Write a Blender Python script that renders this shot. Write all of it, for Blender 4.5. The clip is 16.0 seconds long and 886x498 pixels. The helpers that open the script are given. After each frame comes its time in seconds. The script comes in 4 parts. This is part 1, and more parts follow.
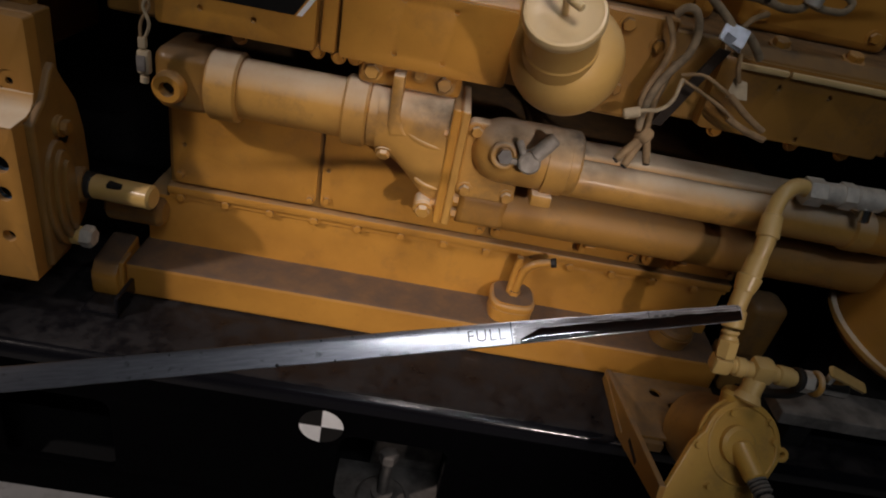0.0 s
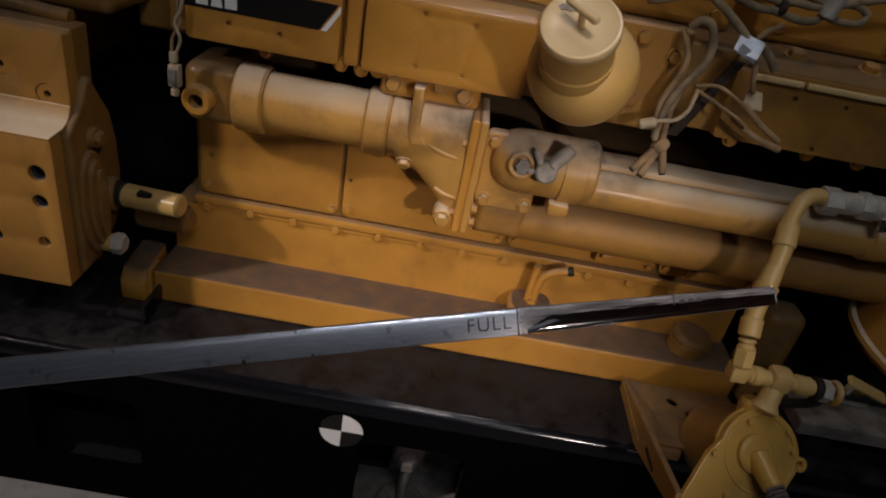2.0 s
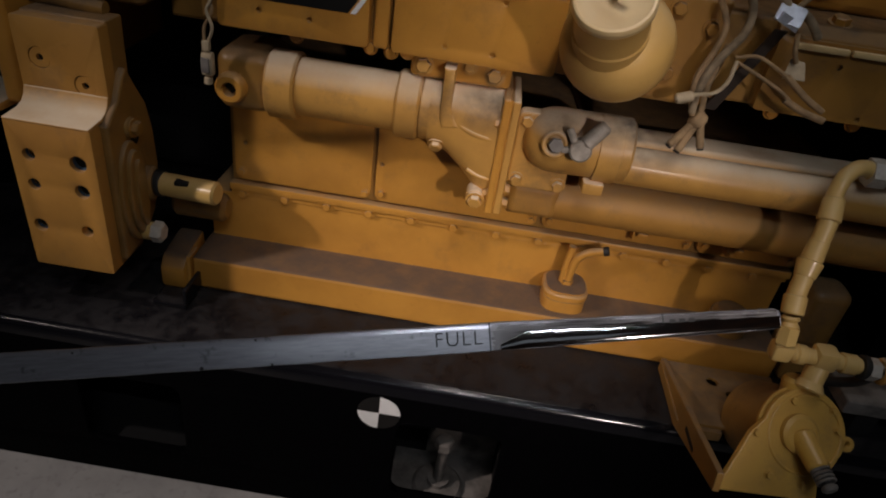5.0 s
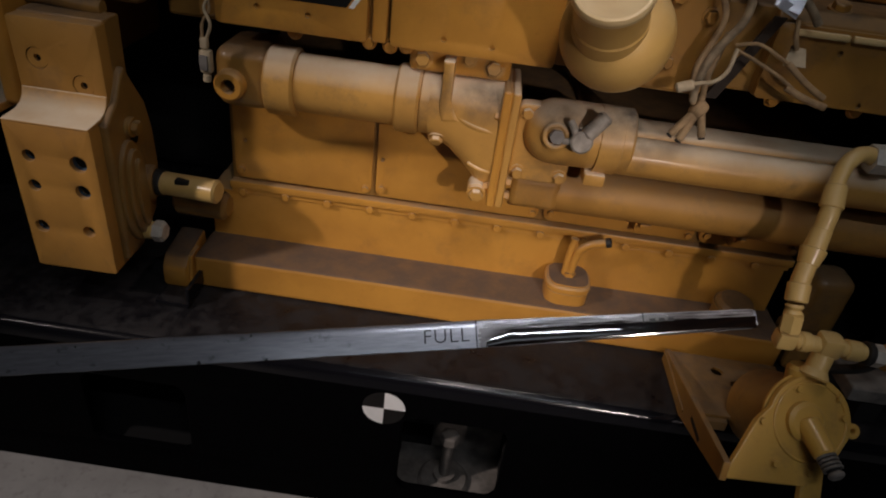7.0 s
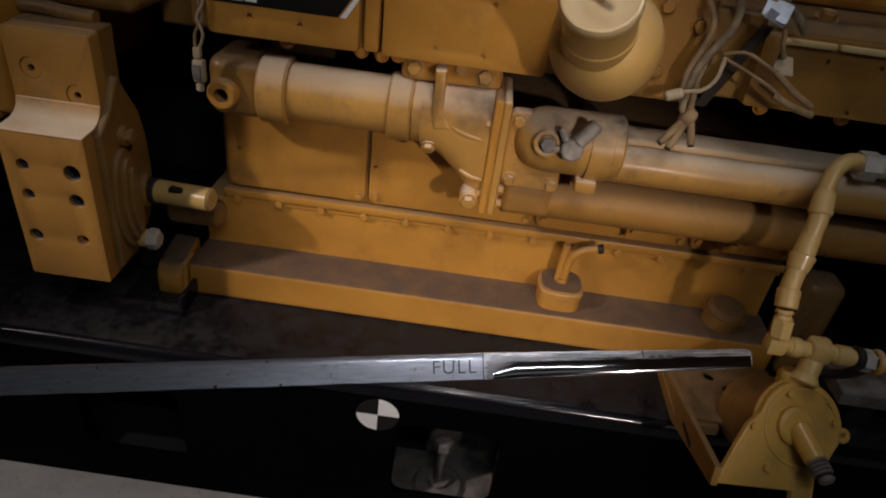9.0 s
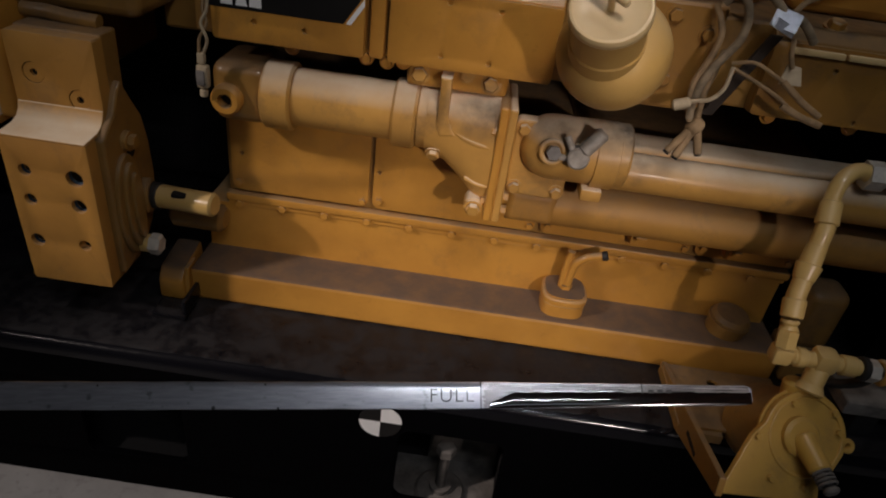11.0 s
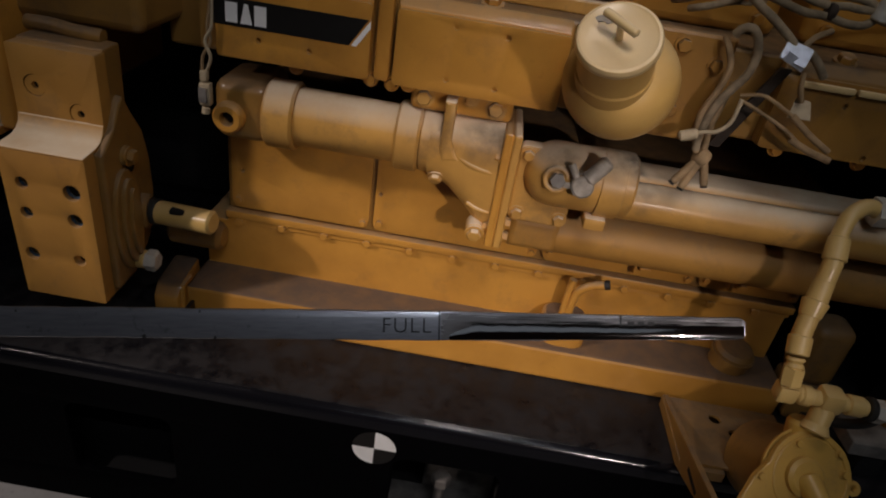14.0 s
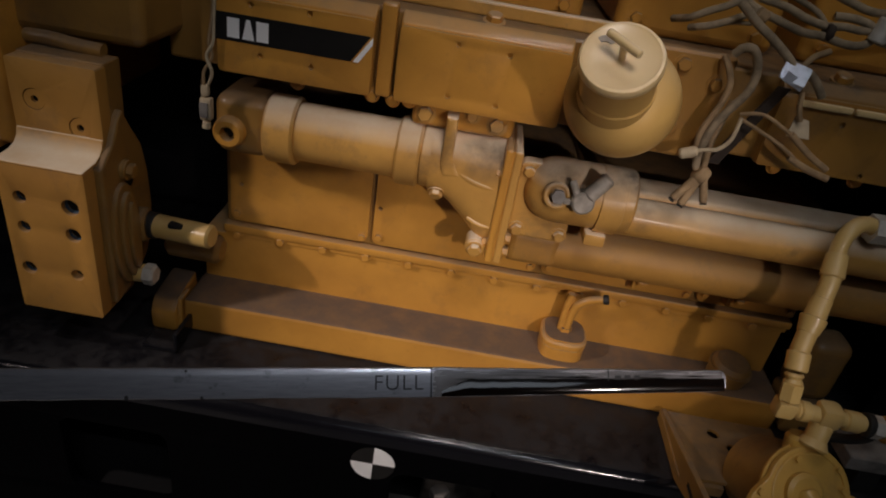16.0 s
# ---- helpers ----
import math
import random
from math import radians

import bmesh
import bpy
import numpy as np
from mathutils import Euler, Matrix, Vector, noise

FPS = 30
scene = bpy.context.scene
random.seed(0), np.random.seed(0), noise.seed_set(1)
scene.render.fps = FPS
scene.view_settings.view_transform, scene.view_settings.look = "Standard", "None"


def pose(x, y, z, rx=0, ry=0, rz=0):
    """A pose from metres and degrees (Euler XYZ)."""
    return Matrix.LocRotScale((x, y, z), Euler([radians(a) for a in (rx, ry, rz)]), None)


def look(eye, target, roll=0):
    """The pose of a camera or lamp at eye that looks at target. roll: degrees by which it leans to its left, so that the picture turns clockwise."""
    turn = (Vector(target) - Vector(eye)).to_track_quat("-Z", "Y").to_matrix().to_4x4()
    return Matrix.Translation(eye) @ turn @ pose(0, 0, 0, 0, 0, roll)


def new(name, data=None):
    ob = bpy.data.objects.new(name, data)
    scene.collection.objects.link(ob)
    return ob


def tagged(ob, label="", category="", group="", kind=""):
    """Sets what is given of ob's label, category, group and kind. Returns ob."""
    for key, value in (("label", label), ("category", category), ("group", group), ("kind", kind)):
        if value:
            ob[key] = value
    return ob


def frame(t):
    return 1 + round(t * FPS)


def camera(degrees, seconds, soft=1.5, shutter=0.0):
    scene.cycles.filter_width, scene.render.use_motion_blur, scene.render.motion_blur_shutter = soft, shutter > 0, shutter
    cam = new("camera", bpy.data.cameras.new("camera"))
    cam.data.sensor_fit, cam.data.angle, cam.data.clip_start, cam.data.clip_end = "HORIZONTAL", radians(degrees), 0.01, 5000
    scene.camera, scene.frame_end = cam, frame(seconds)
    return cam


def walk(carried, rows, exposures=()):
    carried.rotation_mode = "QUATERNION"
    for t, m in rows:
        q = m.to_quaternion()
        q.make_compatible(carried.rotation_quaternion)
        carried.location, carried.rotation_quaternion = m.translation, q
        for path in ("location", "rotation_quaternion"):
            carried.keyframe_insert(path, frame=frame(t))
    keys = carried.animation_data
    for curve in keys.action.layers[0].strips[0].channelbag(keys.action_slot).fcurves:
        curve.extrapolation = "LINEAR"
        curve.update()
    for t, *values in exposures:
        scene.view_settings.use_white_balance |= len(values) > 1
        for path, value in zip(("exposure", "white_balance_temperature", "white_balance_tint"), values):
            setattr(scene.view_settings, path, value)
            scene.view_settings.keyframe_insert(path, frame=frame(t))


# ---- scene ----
cam = camera(68.9, 16.0, soft=2.0)
PATH = [
    (0, (0.076, 0.032, 1.15), (0.196, 1.732, 0.104), 12.2),
    (0.5, (0.083, 0.033, 1.153), (0.184, 1.731, 0.102), 11.5),
    (1, (0.074, 0.022, 1.144), (0.143, 1.719, 0.089), 11.6),
    (1.5, (0.079, 0.019, 1.148), (0.142, 1.722, 0.102), 11.4),
    (2, (0.077, 0.011, 1.155), (0.132, 1.728, 0.13), 11.3),
    (2.5, (0.072, 0.008, 1.161), (0.109, 1.732, 0.147), 10.9),
    (3, (0.072, 0.007, 1.168), (0.082, 1.731, 0.153), 10.5),
    (3.5, (0.074, 0.009, 1.155), (0.031, 1.694, 0.078), 8.8),
    (6, (0.074, 0.013, 1.15), (0.048, 1.694, 0.067), 8.6),
    (6.5, (0.075, 0.016, 1.151), (0.042, 1.692, 0.061), 8.3),
    (7, (0.071, 0.01, 1.146), (0.04, 1.687, 0.057), 7.7),
    (7.5, (0.068, 0.009, 1.154), (0.026, 1.687, 0.067), 7.7),
    (8, (0.075, 0.006, 1.148), (0.038, 1.689, 0.068), 7.3),
    (8.5, (0.079, 0.007, 1.149), (0.045, 1.693, 0.073), 7.4),
    (9, (0.078, 0.009, 1.155), (0.053, 1.693, 0.075), 7.6),
    (11.3, (0.067, 0.021, 1.164), (0.047, 1.701, 0.079), 8.0),
    (11.5, (0.071, 0.021, 1.153), (0.064, 1.7, 0.066), 7.6),
    (12, (0.067, 0.037, 1.14), (0.025, 1.672, -0.012), 6.6),
    (12.5, (0.059, 0.04, 1.148), (0.005, 1.721, 0.066), 7.8),
    (13, (0.065, 0.043, 1.159), (0.027, 1.743, 0.107), 8.8),
    (13.5, (0.068, 0.041, 1.169), (0.037, 1.759, 0.145), 9.2),
    (14, (0.068, 0.04, 1.164), (0.033, 1.749, 0.127), 9.3),
    (14.5, (0.052, 0.036, 1.164), (-0.015, 1.738, 0.116), 9.5),
    (15, (0.053, 0.042, 1.164), (-0.003, 1.747, 0.121), 9.2),
    (15.5, (0.057, 0.044, 1.162), (0.019, 1.751, 0.12), 9.5),
    (16, (0.053, 0.044, 1.172), (0.039, 1.768, 0.159), 9.8),
]
walk(cam, [(t, look(eye, target, roll)) for t, eye, target, roll in PATH])

# ---- light ----
world = bpy.data.worlds.new("dark_room")
scene.world = world
world.use_nodes = True
world.node_tree.nodes["Background"].inputs[0].default_value = (0.02, 0.02, 0.025, 1)
world.node_tree.nodes["Background"].inputs[1].default_value = 0.05
scene.view_settings.exposure = 0.0


def lamp(name, kind, energy, colour, m):
    data = bpy.data.lights.new(name, kind)
    data.energy, data.color = energy, colour
    ob = new(name, data)
    ob.matrix_world = m
    return data


# two strong work lights, one to each side of the camera, and a weak fill lamp added over it; a lamp over the engine, a
# tube light behind and, further back, a dim panel added for the blade's sheen
WARM = (1.0, 0.85, 0.79)
# fill lamp added to lift the deck covers, filler and pipe tops
top_fill = lamp("top_fill_light", "SPOT", 15.5, WARM, look((0.18, 0.06, 1.84), (0.09, 0.94, 0.77)))
top_fill.spot_size, top_fill.spot_blend, top_fill.shadow_soft_size = radians(38), 1.0, 0.06
left_light = lamp("left_work_light", "SPOT", 182.0, WARM, look((-2.15, -0.50, 2.14), (0.13, 1.0, 0.225)))
left_light.spot_size, left_light.spot_blend, left_light.shadow_soft_size = radians(18.6), 1.0, 0.075
right_light = lamp("right_work_light", "SPOT", 76.0, WARM, look((0.95, -1.0, 1.37), (0.21, 0.92, 0.60)))
right_light.spot_size, right_light.spot_blend, right_light.shadow_soft_size = radians(25), 1.0, 0.028
overhead_light = lamp("overhead_light", "AREA", 2.6, (1.0, 0.90, 0.84), look((0.30, 0.62, 2.40), (0.26, 0.80, 0.90)))
overhead_light.shape, overhead_light.size, overhead_light.size_y = "RECTANGLE", 0.40, 0.16
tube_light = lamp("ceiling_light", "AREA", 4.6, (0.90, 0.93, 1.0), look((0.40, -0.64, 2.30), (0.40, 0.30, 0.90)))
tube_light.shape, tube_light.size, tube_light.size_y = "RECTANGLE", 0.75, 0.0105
# fill spot added to brighten the strip of floor before the skid
floor_fill_light = lamp("floor_fill_light", "SPOT", 58.0, (1.0, 0.90, 0.86), look((-0.70, -0.25, 2.90), (-0.58, 0.62, 0.0)))
floor_fill_light.spot_size, floor_fill_light.spot_blend, floor_fill_light.shadow_soft_size = radians(20), 0.8, 0.05
# added panel the blade mirrors, in place of a lit ceiling
blade_sheen_light = lamp("blade_sheen_light", "AREA", 3.6, (0.80, 0.88, 1.0), look((0.55, -2.40, 3.10), (0.45, -1.0, 0.3)))
blade_sheen_light.shape, blade_sheen_light.size, blade_sheen_light.size_y = "RECTANGLE", 2.2, 0.9

# ---- materials ----


def node_mat(name):
    m = bpy.data.materials.new(name)
    m.use_nodes = True
    nt = m.node_tree
    return m, nt, nt.nodes["Principled BSDF"]


def add(nt, kind, **values):
    n = nt.nodes.new(kind)
    for key, value in values.items():
        if key == "operation":
            n.operation = value
        elif key == "data_type":
            n.data_type = value
        else:
            n.inputs[key].default_value = value
    return n


def noise_tex(nt, scale, detail=4.0, rough=0.55, stretch=None):
    co = add(nt, "ShaderNodeTexCoord")
    mp = add(nt, "ShaderNodeMapping")
    geo = add(nt, "ShaderNodeNewGeometry")
    nt.links.new(geo.outputs["Position"], mp.inputs["Vector"])
    if stretch:
        mp.inputs["Scale"].default_value = stretch
        nt.links.new(co.outputs["Object"], mp.inputs["Vector"])
    n = add(nt, "ShaderNodeTexNoise", Scale=scale, Detail=detail, Roughness=rough)
    nt.links.new(mp.outputs["Vector"], n.inputs["Vector"])
    return n.outputs["Fac"]


def ramp(nt, fac, lo, hi, a=0.0, b=1.0):
    r = add(nt, "ShaderNodeMapRange")
    r.inputs["From Min"].default_value, r.inputs["From Max"].default_value = lo, hi
    r.inputs["To Min"].default_value, r.inputs["To Max"].default_value = a, b
    nt.links.new(fac, r.inputs["Value"])
    return r.outputs["Result"]


def mix(nt, fac, a, b):
    m = add(nt, "ShaderNodeMix", data_type="RGBA")
    for sock, value in ((m.inputs[0], fac), (m.inputs[6], a), (m.inputs[7], b)):
        if hasattr(value, "is_output"):
            nt.links.new(value, sock)
        else:
            sock.default_value = value
    return m.outputs[2]


def times(nt, a, b):
    m = add(nt, "ShaderNodeMath", operation="MULTIPLY")
    for sock, value in zip(m.inputs, (a, b)):
        if hasattr(value, "is_output"):
            nt.links.new(value, sock)
        else:
            sock.default_value = value
    return m.outputs[0]


def bump(nt, bsdf, height, strength, distance=0.002):
    b = add(nt, "ShaderNodeBump", Strength=strength, Distance=distance)
    nt.links.new(height, b.inputs["Height"])
    nt.links.new(b.outputs["Normal"], bsdf.inputs["Normal"])


def paint(name, colour, dark, dust, dust_amount=0.8, roughness=0.29, spread=(0.25, 0.9), stain=0.8, even=0.45, soot=0.0, smudges=(), coat=0.30):
    """Painted metal: blotchy paint, grime, and dust that has settled on what faces up."""
    m, nt, b = node_mat(name)
    c = mix(nt, ramp(nt, noise_tex(nt, 9, 5), 0.38, 0.75, 0, stain), (*colour, 1), (*dark, 1))
    c = mix(nt, ramp(nt, noise_tex(nt, 70, 4), 0.62, 0.76, 0, 0.35), c, (*dark, 1))
    c = mix(nt, ramp(nt, noise_tex(nt, 13, 6, 0.7), 0.54, 0.70, 0, soot), c, (0.09, 0.065, 0.05, 1))
    geo = add(nt, "ShaderNodeNewGeometry")
    xyz = add(nt, "ShaderNodeSeparateXYZ")
    nt.links.new(geo.outputs["Normal"], xyz.inputs["Vector"])
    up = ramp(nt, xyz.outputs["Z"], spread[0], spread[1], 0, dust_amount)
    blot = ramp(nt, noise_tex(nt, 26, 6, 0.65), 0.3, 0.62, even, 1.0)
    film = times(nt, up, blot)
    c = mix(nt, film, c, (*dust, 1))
    for spot, radius in smudges:  # soot blown on round a joint
        far = add(nt, "ShaderNodeVectorMath", operation="DISTANCE")
        nt.links.new(geo.outputs["Position"], far.inputs[0])
        far.inputs[1].default_value = spot
        near = times(nt, ramp(nt, far.outputs["Value"], radius, radius * 0.3), ramp(nt, noise_tex(nt, 30, 5, 0.6), 0.3, 0.68, 0.15, 0.85))
        c = mix(nt, near, c, (0.045, 0.036, 0.03, 1))
    nt.links.new(c, b.inputs["Base Color"])
    nt.links.new(ramp(nt, film, 0.0, 0.7, roughness, 0.9), b.inputs["Roughness"])
    bump(nt, b, noise_tex(nt, 45, 4, 0.55), 0.16, 0.003)
    b.inputs["Coat Weight"].default_value, b.inputs["Coat Roughness"].default_value = coat, 0.17
    return m


def plain(name, colour, roughness=0.5, metal=0.0, vary=0.3, scale=60, bumped=0.15):
    m, nt, b = node_mat(name)
    dark = tuple(v * (1 - vary) for v in colour)
    nt.links.new(mix(nt, ramp(nt, noise_tex(nt, scale, 5), 0.35, 0.7), (*colour, 1), (*dark, 1)), b.inputs["Base Color"])
    b.inputs["Roughness"].default_value, b.inputs["Metallic"].default_value = roughness, metal
    bump(nt, b, noise_tex(nt, 260, 4), bumped, 0.001)
    return m


YELLOW = paint("yellow_paint", (0.60, 0.290, 0.050), (0.40, 0.18, 0.032), (0.34, 0.245, 0.14), soot=0.22)
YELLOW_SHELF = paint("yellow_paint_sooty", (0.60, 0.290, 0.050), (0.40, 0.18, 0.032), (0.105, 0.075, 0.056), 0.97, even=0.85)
# grime, plus shade put into the colour of parts that lie dim
YELLOW_GRIMY_SHADED = paint("yellow_paint_grimy_shaded", (0.34, 0.18, 0.042), (0.17, 0.09, 0.028), (0.15, 0.11, 0.075), 0.7, 0.34, soot=0.5)
# stains, plus the light's falloff to the right put into the colour
YELLOW_STAINED_DIM = paint("yellow_paint_stained_dim", (0.38, 0.19, 0.038), (0.19, 0.092, 0.024), (0.22, 0.16, 0.10), 0.8, 0.3, soot=0.5)
YELLOW_CLEAN = paint("yellow_paint_wiped", (0.64, 0.38, 0.075), (0.46, 0.25, 0.05), (0.42, 0.30, 0.14), 0.25, 0.34, soot=0.35, coat=0.25)
YELLOW_PALE = paint("yellow_paint_clean", (0.72, 0.49, 0.17), (0.50, 0.31, 0.09), (0.52, 0.39, 0.21), 0.4, 0.33, coat=0.4)
CREAM = paint("cream_yellow_paint", (0.74, 0.55, 0.27), (0.58, 0.40, 0.17), (0.70, 0.57, 0.37), 0.6, 0.30, coat=0.7)
CREAM.node_tree.nodes["Principled BSDF"].inputs["Coat Roughness"].default_value = 0.30
YELLOW_DUSTY = paint("yellow_paint_dusty", (0.60, 0.32, 0.072), (0.36, 0.185, 0.045), (0.70, 0.58, 0.42), 1.0, 0.42, (0.30, 0.90), even=0.72, soot=0.45, coat=0.08,
                     smudges=(((0.315, 0.945, 0.812), 0.085), ((-0.30, 0.965, 0.835), 0.06), ((0.085, 0.935, 0.815), 0.05), ((0.20, 0.91, 0.81), 0.05)))
# dull paint of the lower pipe; on the bracket it stands for weaker light
YELLOW_DULL_DIMMED = paint("yellow_paint_dull_dimmed", (0.47, 0.235, 0.045), (0.32, 0.15, 0.03), (0.27, 0.19, 0.11), 0.6, 0.55, soot=0.3, coat=0.0)
FILLER_PAINT = paint("yellow_paint_faded", (0.62, 0.38, 0.11), (0.46, 0.26, 0.07), (0.52, 0.40, 0.22), 0.6, 0.45, soot=0.15, coat=0.12)
BLACK = paint("black_gloss_paint", (0.006, 0.006, 0.008), (0.003, 0.003, 0.004), (0.015, 0.0125, 0.013), 0.6, 0.15, (0.90, 0.998), 0.3, 0.1, coat=0.0)
BLACK.node_tree.nodes["Principled BSDF"].inputs["Specular IOR Level"].default_value = 0.45
# near black with hardly any sheen, so the web mirrors no floor light
BLACK_WEB = plain("black_web_paint", (0.002, 0.002, 0.0025), 0.5)
BLACK_WEB.node_tree.nodes["Principled BSDF"].inputs["Specular IOR Level"].default_value = 0.02
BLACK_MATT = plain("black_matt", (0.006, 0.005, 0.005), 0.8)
# black that stands in for the shade inside holes, sockets and slots
HOLE_SHADE = plain("hole_shade", (0.006, 0.005, 0.004), 0.8)
BLUE_CAP = plain("blue_plastic_cap", (0.020, 0.045, 0.075), 0.5)
ZINC = plain("zinc_plating", (0.74, 0.70, 0.62), 0.40, 0.35)
BRIGHT = plain("bright_steel", (0.75, 0.74, 0.70), 0.22, 1.0)
RUBBER = plain("black_rubber", (0.02, 0.018, 0.016), 0.6)
WIRE = plain("dusty_loom", (0.34, 0.225, 0.115), 0.85, 0, 0.5, 40)
CONDUIT = plain("dusty_conduit", (0.33, 0.25, 0.155), 0.9, 0, 0.6, 45, 0.4)
WIRE_PALE = plain("pale_wire", (0.46, 0.37, 0.24), 0.7)
TAG = plain("foil_tag", (0.66, 0.70, 0.78), 0.3, 0.6, 0.3, 90)
WHITE = plain("white_sticker", (0.88, 0.88, 0.87), 0.5, 0, 0.05)
DECAL = plain("black_decal", (0.012, 0.011, 0.010), 0.4)
GREY_DIRT = plain("dirty_grey", (0.22, 0.20, 0.18), 0.85, 0, 0.6, 30)
DULL_METAL = plain("dull_dusty_metal", (0.37, 0.325, 0.27), 0.6, 0.1, 0.5)
DARK_BROWN = plain("dark_brown_matt", (0.030, 0.018, 0.010), 0.8)
INK = plain("etched_mark", (0.012, 0.012, 0.013), 0.6)


def concrete():
    m, nt, b = node_mat("concrete")
    c = mix(nt, ramp(nt, noise_tex(nt, 5, 6, 0.6), 0.35, 0.68), (0.46, 0.43, 0.41, 1), (0.30, 0.28, 0.265, 1))
    c = mix(nt, ramp(nt, noise_tex(nt, 55, 5), 0.55, 0.72, 0, 0.5), c, (0.20, 0.18, 0.165, 1))
    nt.links.new(c, b.inputs["Base Color"])
    b.inputs["Roughness"].default_value = 0.8
    bump(nt, b, noise_tex(nt, 90, 6), 0.35, 0.003)
    return m


def blade_steel():
    m, nt, b = node_mat("blade_steel")
    streak = noise_tex(nt, 60, 5, 0.6, (1.0, 9.0, 1.0))
    c = mix(nt, ramp(nt, streak, 0.3, 0.75), (0.38, 0.38, 0.42, 1), (0.24, 0.24, 0.27, 1))
    c = mix(nt, ramp(nt, noise_tex(nt, 130, 4), 0.62, 0.72, 0, 0.8), c, (0.12, 0.12, 0.13, 1))
    nt.links.new(c, b.inputs["Base Color"])
    nt.links.new(ramp(nt, streak, 0.3, 0.8, 0.28, 0.42), b.inputs["Roughness"])
    b.inputs["Coat Weight"].default_value, b.inputs["Coat Roughness"].default_value, b.inputs["Coat IOR"].default_value = 0.7, 0.16, 2.4
    b.inputs["Metallic"].default_value = 0.80
    bump(nt, b, streak, 0.08, 0.0004)
    return m


def engine_oil():
    m, nt, b = node_mat("engine_oil")
    c = mix(nt, ramp(nt, noise_tex(nt, 70, 3, 0.5, (1, 6, 1)), 0.35, 0.7), (0.003, 0.002, 0.002, 1), (0.010, 0.005, 0.003, 1))
    nt.links.new(c, b.inputs["Base Color"])
    b.inputs["Roughness"].default_value, b.inputs["Specular IOR Level"].default_value = 0.10, 0.5
    b.inputs["Coat Weight"].default_value, b.inputs["Coat Roughness"].default_value, b.inputs["Coat IOR"].default_value = 1.0, 0.06, 1.85
    bump(nt, b, noise_tex(nt, 45, 2, 0.5, (1, 3, 1)), 0.08, 0.0006)
    return m


def oil_smear():
    """Oil wiped thin along the steel: dark brown where it is thick, bare grey between the streaks."""
    m, nt, b = node_mat("oil_smear")
    co = add(nt, "ShaderNodeTexCoord")
    xyz = add(nt, "ShaderNodeSeparateXYZ")
    nt.links.new(co.outputs["Object"], xyz.inputs["Vector"])
    streak = noise_tex(nt, 26, 5, 0.6, (1.0, 22.0, 1.0))
    thick = add(nt, "ShaderNodeMath", operation="ADD")
    nt.links.new(ramp(nt, streak, 0.34, 0.62, -0.15, 0.85), thick.inputs[0])
    nt.links.new(ramp(nt, xyz.outputs["Y"], 0.0085, 0.0, -0.35, 0.50), thick.inputs[1])
    wet = times(nt, ramp(nt, thick.outputs[0], 0.0, 1.0), ramp(nt, xyz.outputs["X"], 0.0015, 0.022, 0.12, 1.0))
    c = mix(nt, wet, (0.31, 0.295, 0.30, 1), (0.007, 0.0035, 0.002, 1))
    nt.links.new(c, b.inputs["Base Color"])
    nt.links.new(ramp(nt, wet, 0.0, 0.6, 0.75, 0.0), b.inputs["Metallic"])
    nt.links.new(ramp(nt, wet, 0.0, 0.8, 0.30, 0.12), b.inputs["Roughness"])
    bump(nt, b, streak, 0.10, 0.0004)
    return m


CONCRETE, BLADE, OIL, SMEAR = concrete(), blade_steel(), engine_oil(), oil_smear()
WALLPAINT = plain("wall_paint", (0.10, 0.10, 0.11), 0.8, 0, 0.2, 3)

# ---- mesh tools ----


def finish(bm, name, mat, smooth=True):
    bmesh.ops.recalc_face_normals(bm, faces=bm.faces)
    # the rim of a broad flat face stays sharp, so that its narrow bevel does not shade the whole face
    bm.edges.index_update()
    rims = []
    for e in bm.edges:
        if len(e.link_faces) == 2 and e.calc_face_angle(0) > radians(12):
            a, b = (f.calc_area() for f in e.link_faces)
            if max(a, b) > 6 * min(a, b) and max(a, b) > 1e-4:
                rims.append(e.index)
    me = bpy.data.meshes.new(name)
    bm.to_mesh(me)
    bm.free()
    me.materials.append(mat)
    if smooth:
        me.polygons.foreach_set("use_smooth", [True] * len(me.polygons))
        me.set_sharp_from_angle(angle=radians(32))
        for k in rims:
            me.edges[k].use_edge_sharp = True
    return me


def part(name, bm, mat, parent, label=""):
    ob = new(name, finish(bm, name, mat))
    if parent:
        ob.parent = parent
        ob.matrix_parent_inverse = parent.matrix_basis.inverted()
    if label:
        ob["label"] = label
    return ob


def thing(name, at, label, category, group=""):
    ob = new(name)
    ob.empty_display_size = 0.02
    ob.matrix_basis = Matrix.Translation(at)
    return tagged(ob, label, category, group)


def structure(name, bm, mat, label=""):
    ob = new(name, finish(bm, name, mat))
    return tagged(ob, label, kind="structure")


def soften(bm, r, seg=2, angle=30):
    if r > 0:
        edges = [e for e in bm.edges if len(e.link_faces) == 2 and e.calc_face_angle(0) > radians(angle)]
        bmesh.ops.bevel(bm, geom=edges, offset=r, segments=seg, affect="EDGES", profile=0.5, clamp_overlap=True)
    return bm


def box(x0, x1, y0, y1, z0, z1, r=0.003, seg=2):
    bm = bmesh.new()
    bmesh.ops.create_cube(bm, size=1)
    bmesh.ops.transform(bm, matrix=pose((x0 + x1) / 2, (y0 + y1) / 2, (z0 + z1) / 2) @ Matrix.Diagonal((x1 - x0, y1 - y0, z1 - z0, 1)), verts=bm.verts)
    return soften(bm, r, seg)


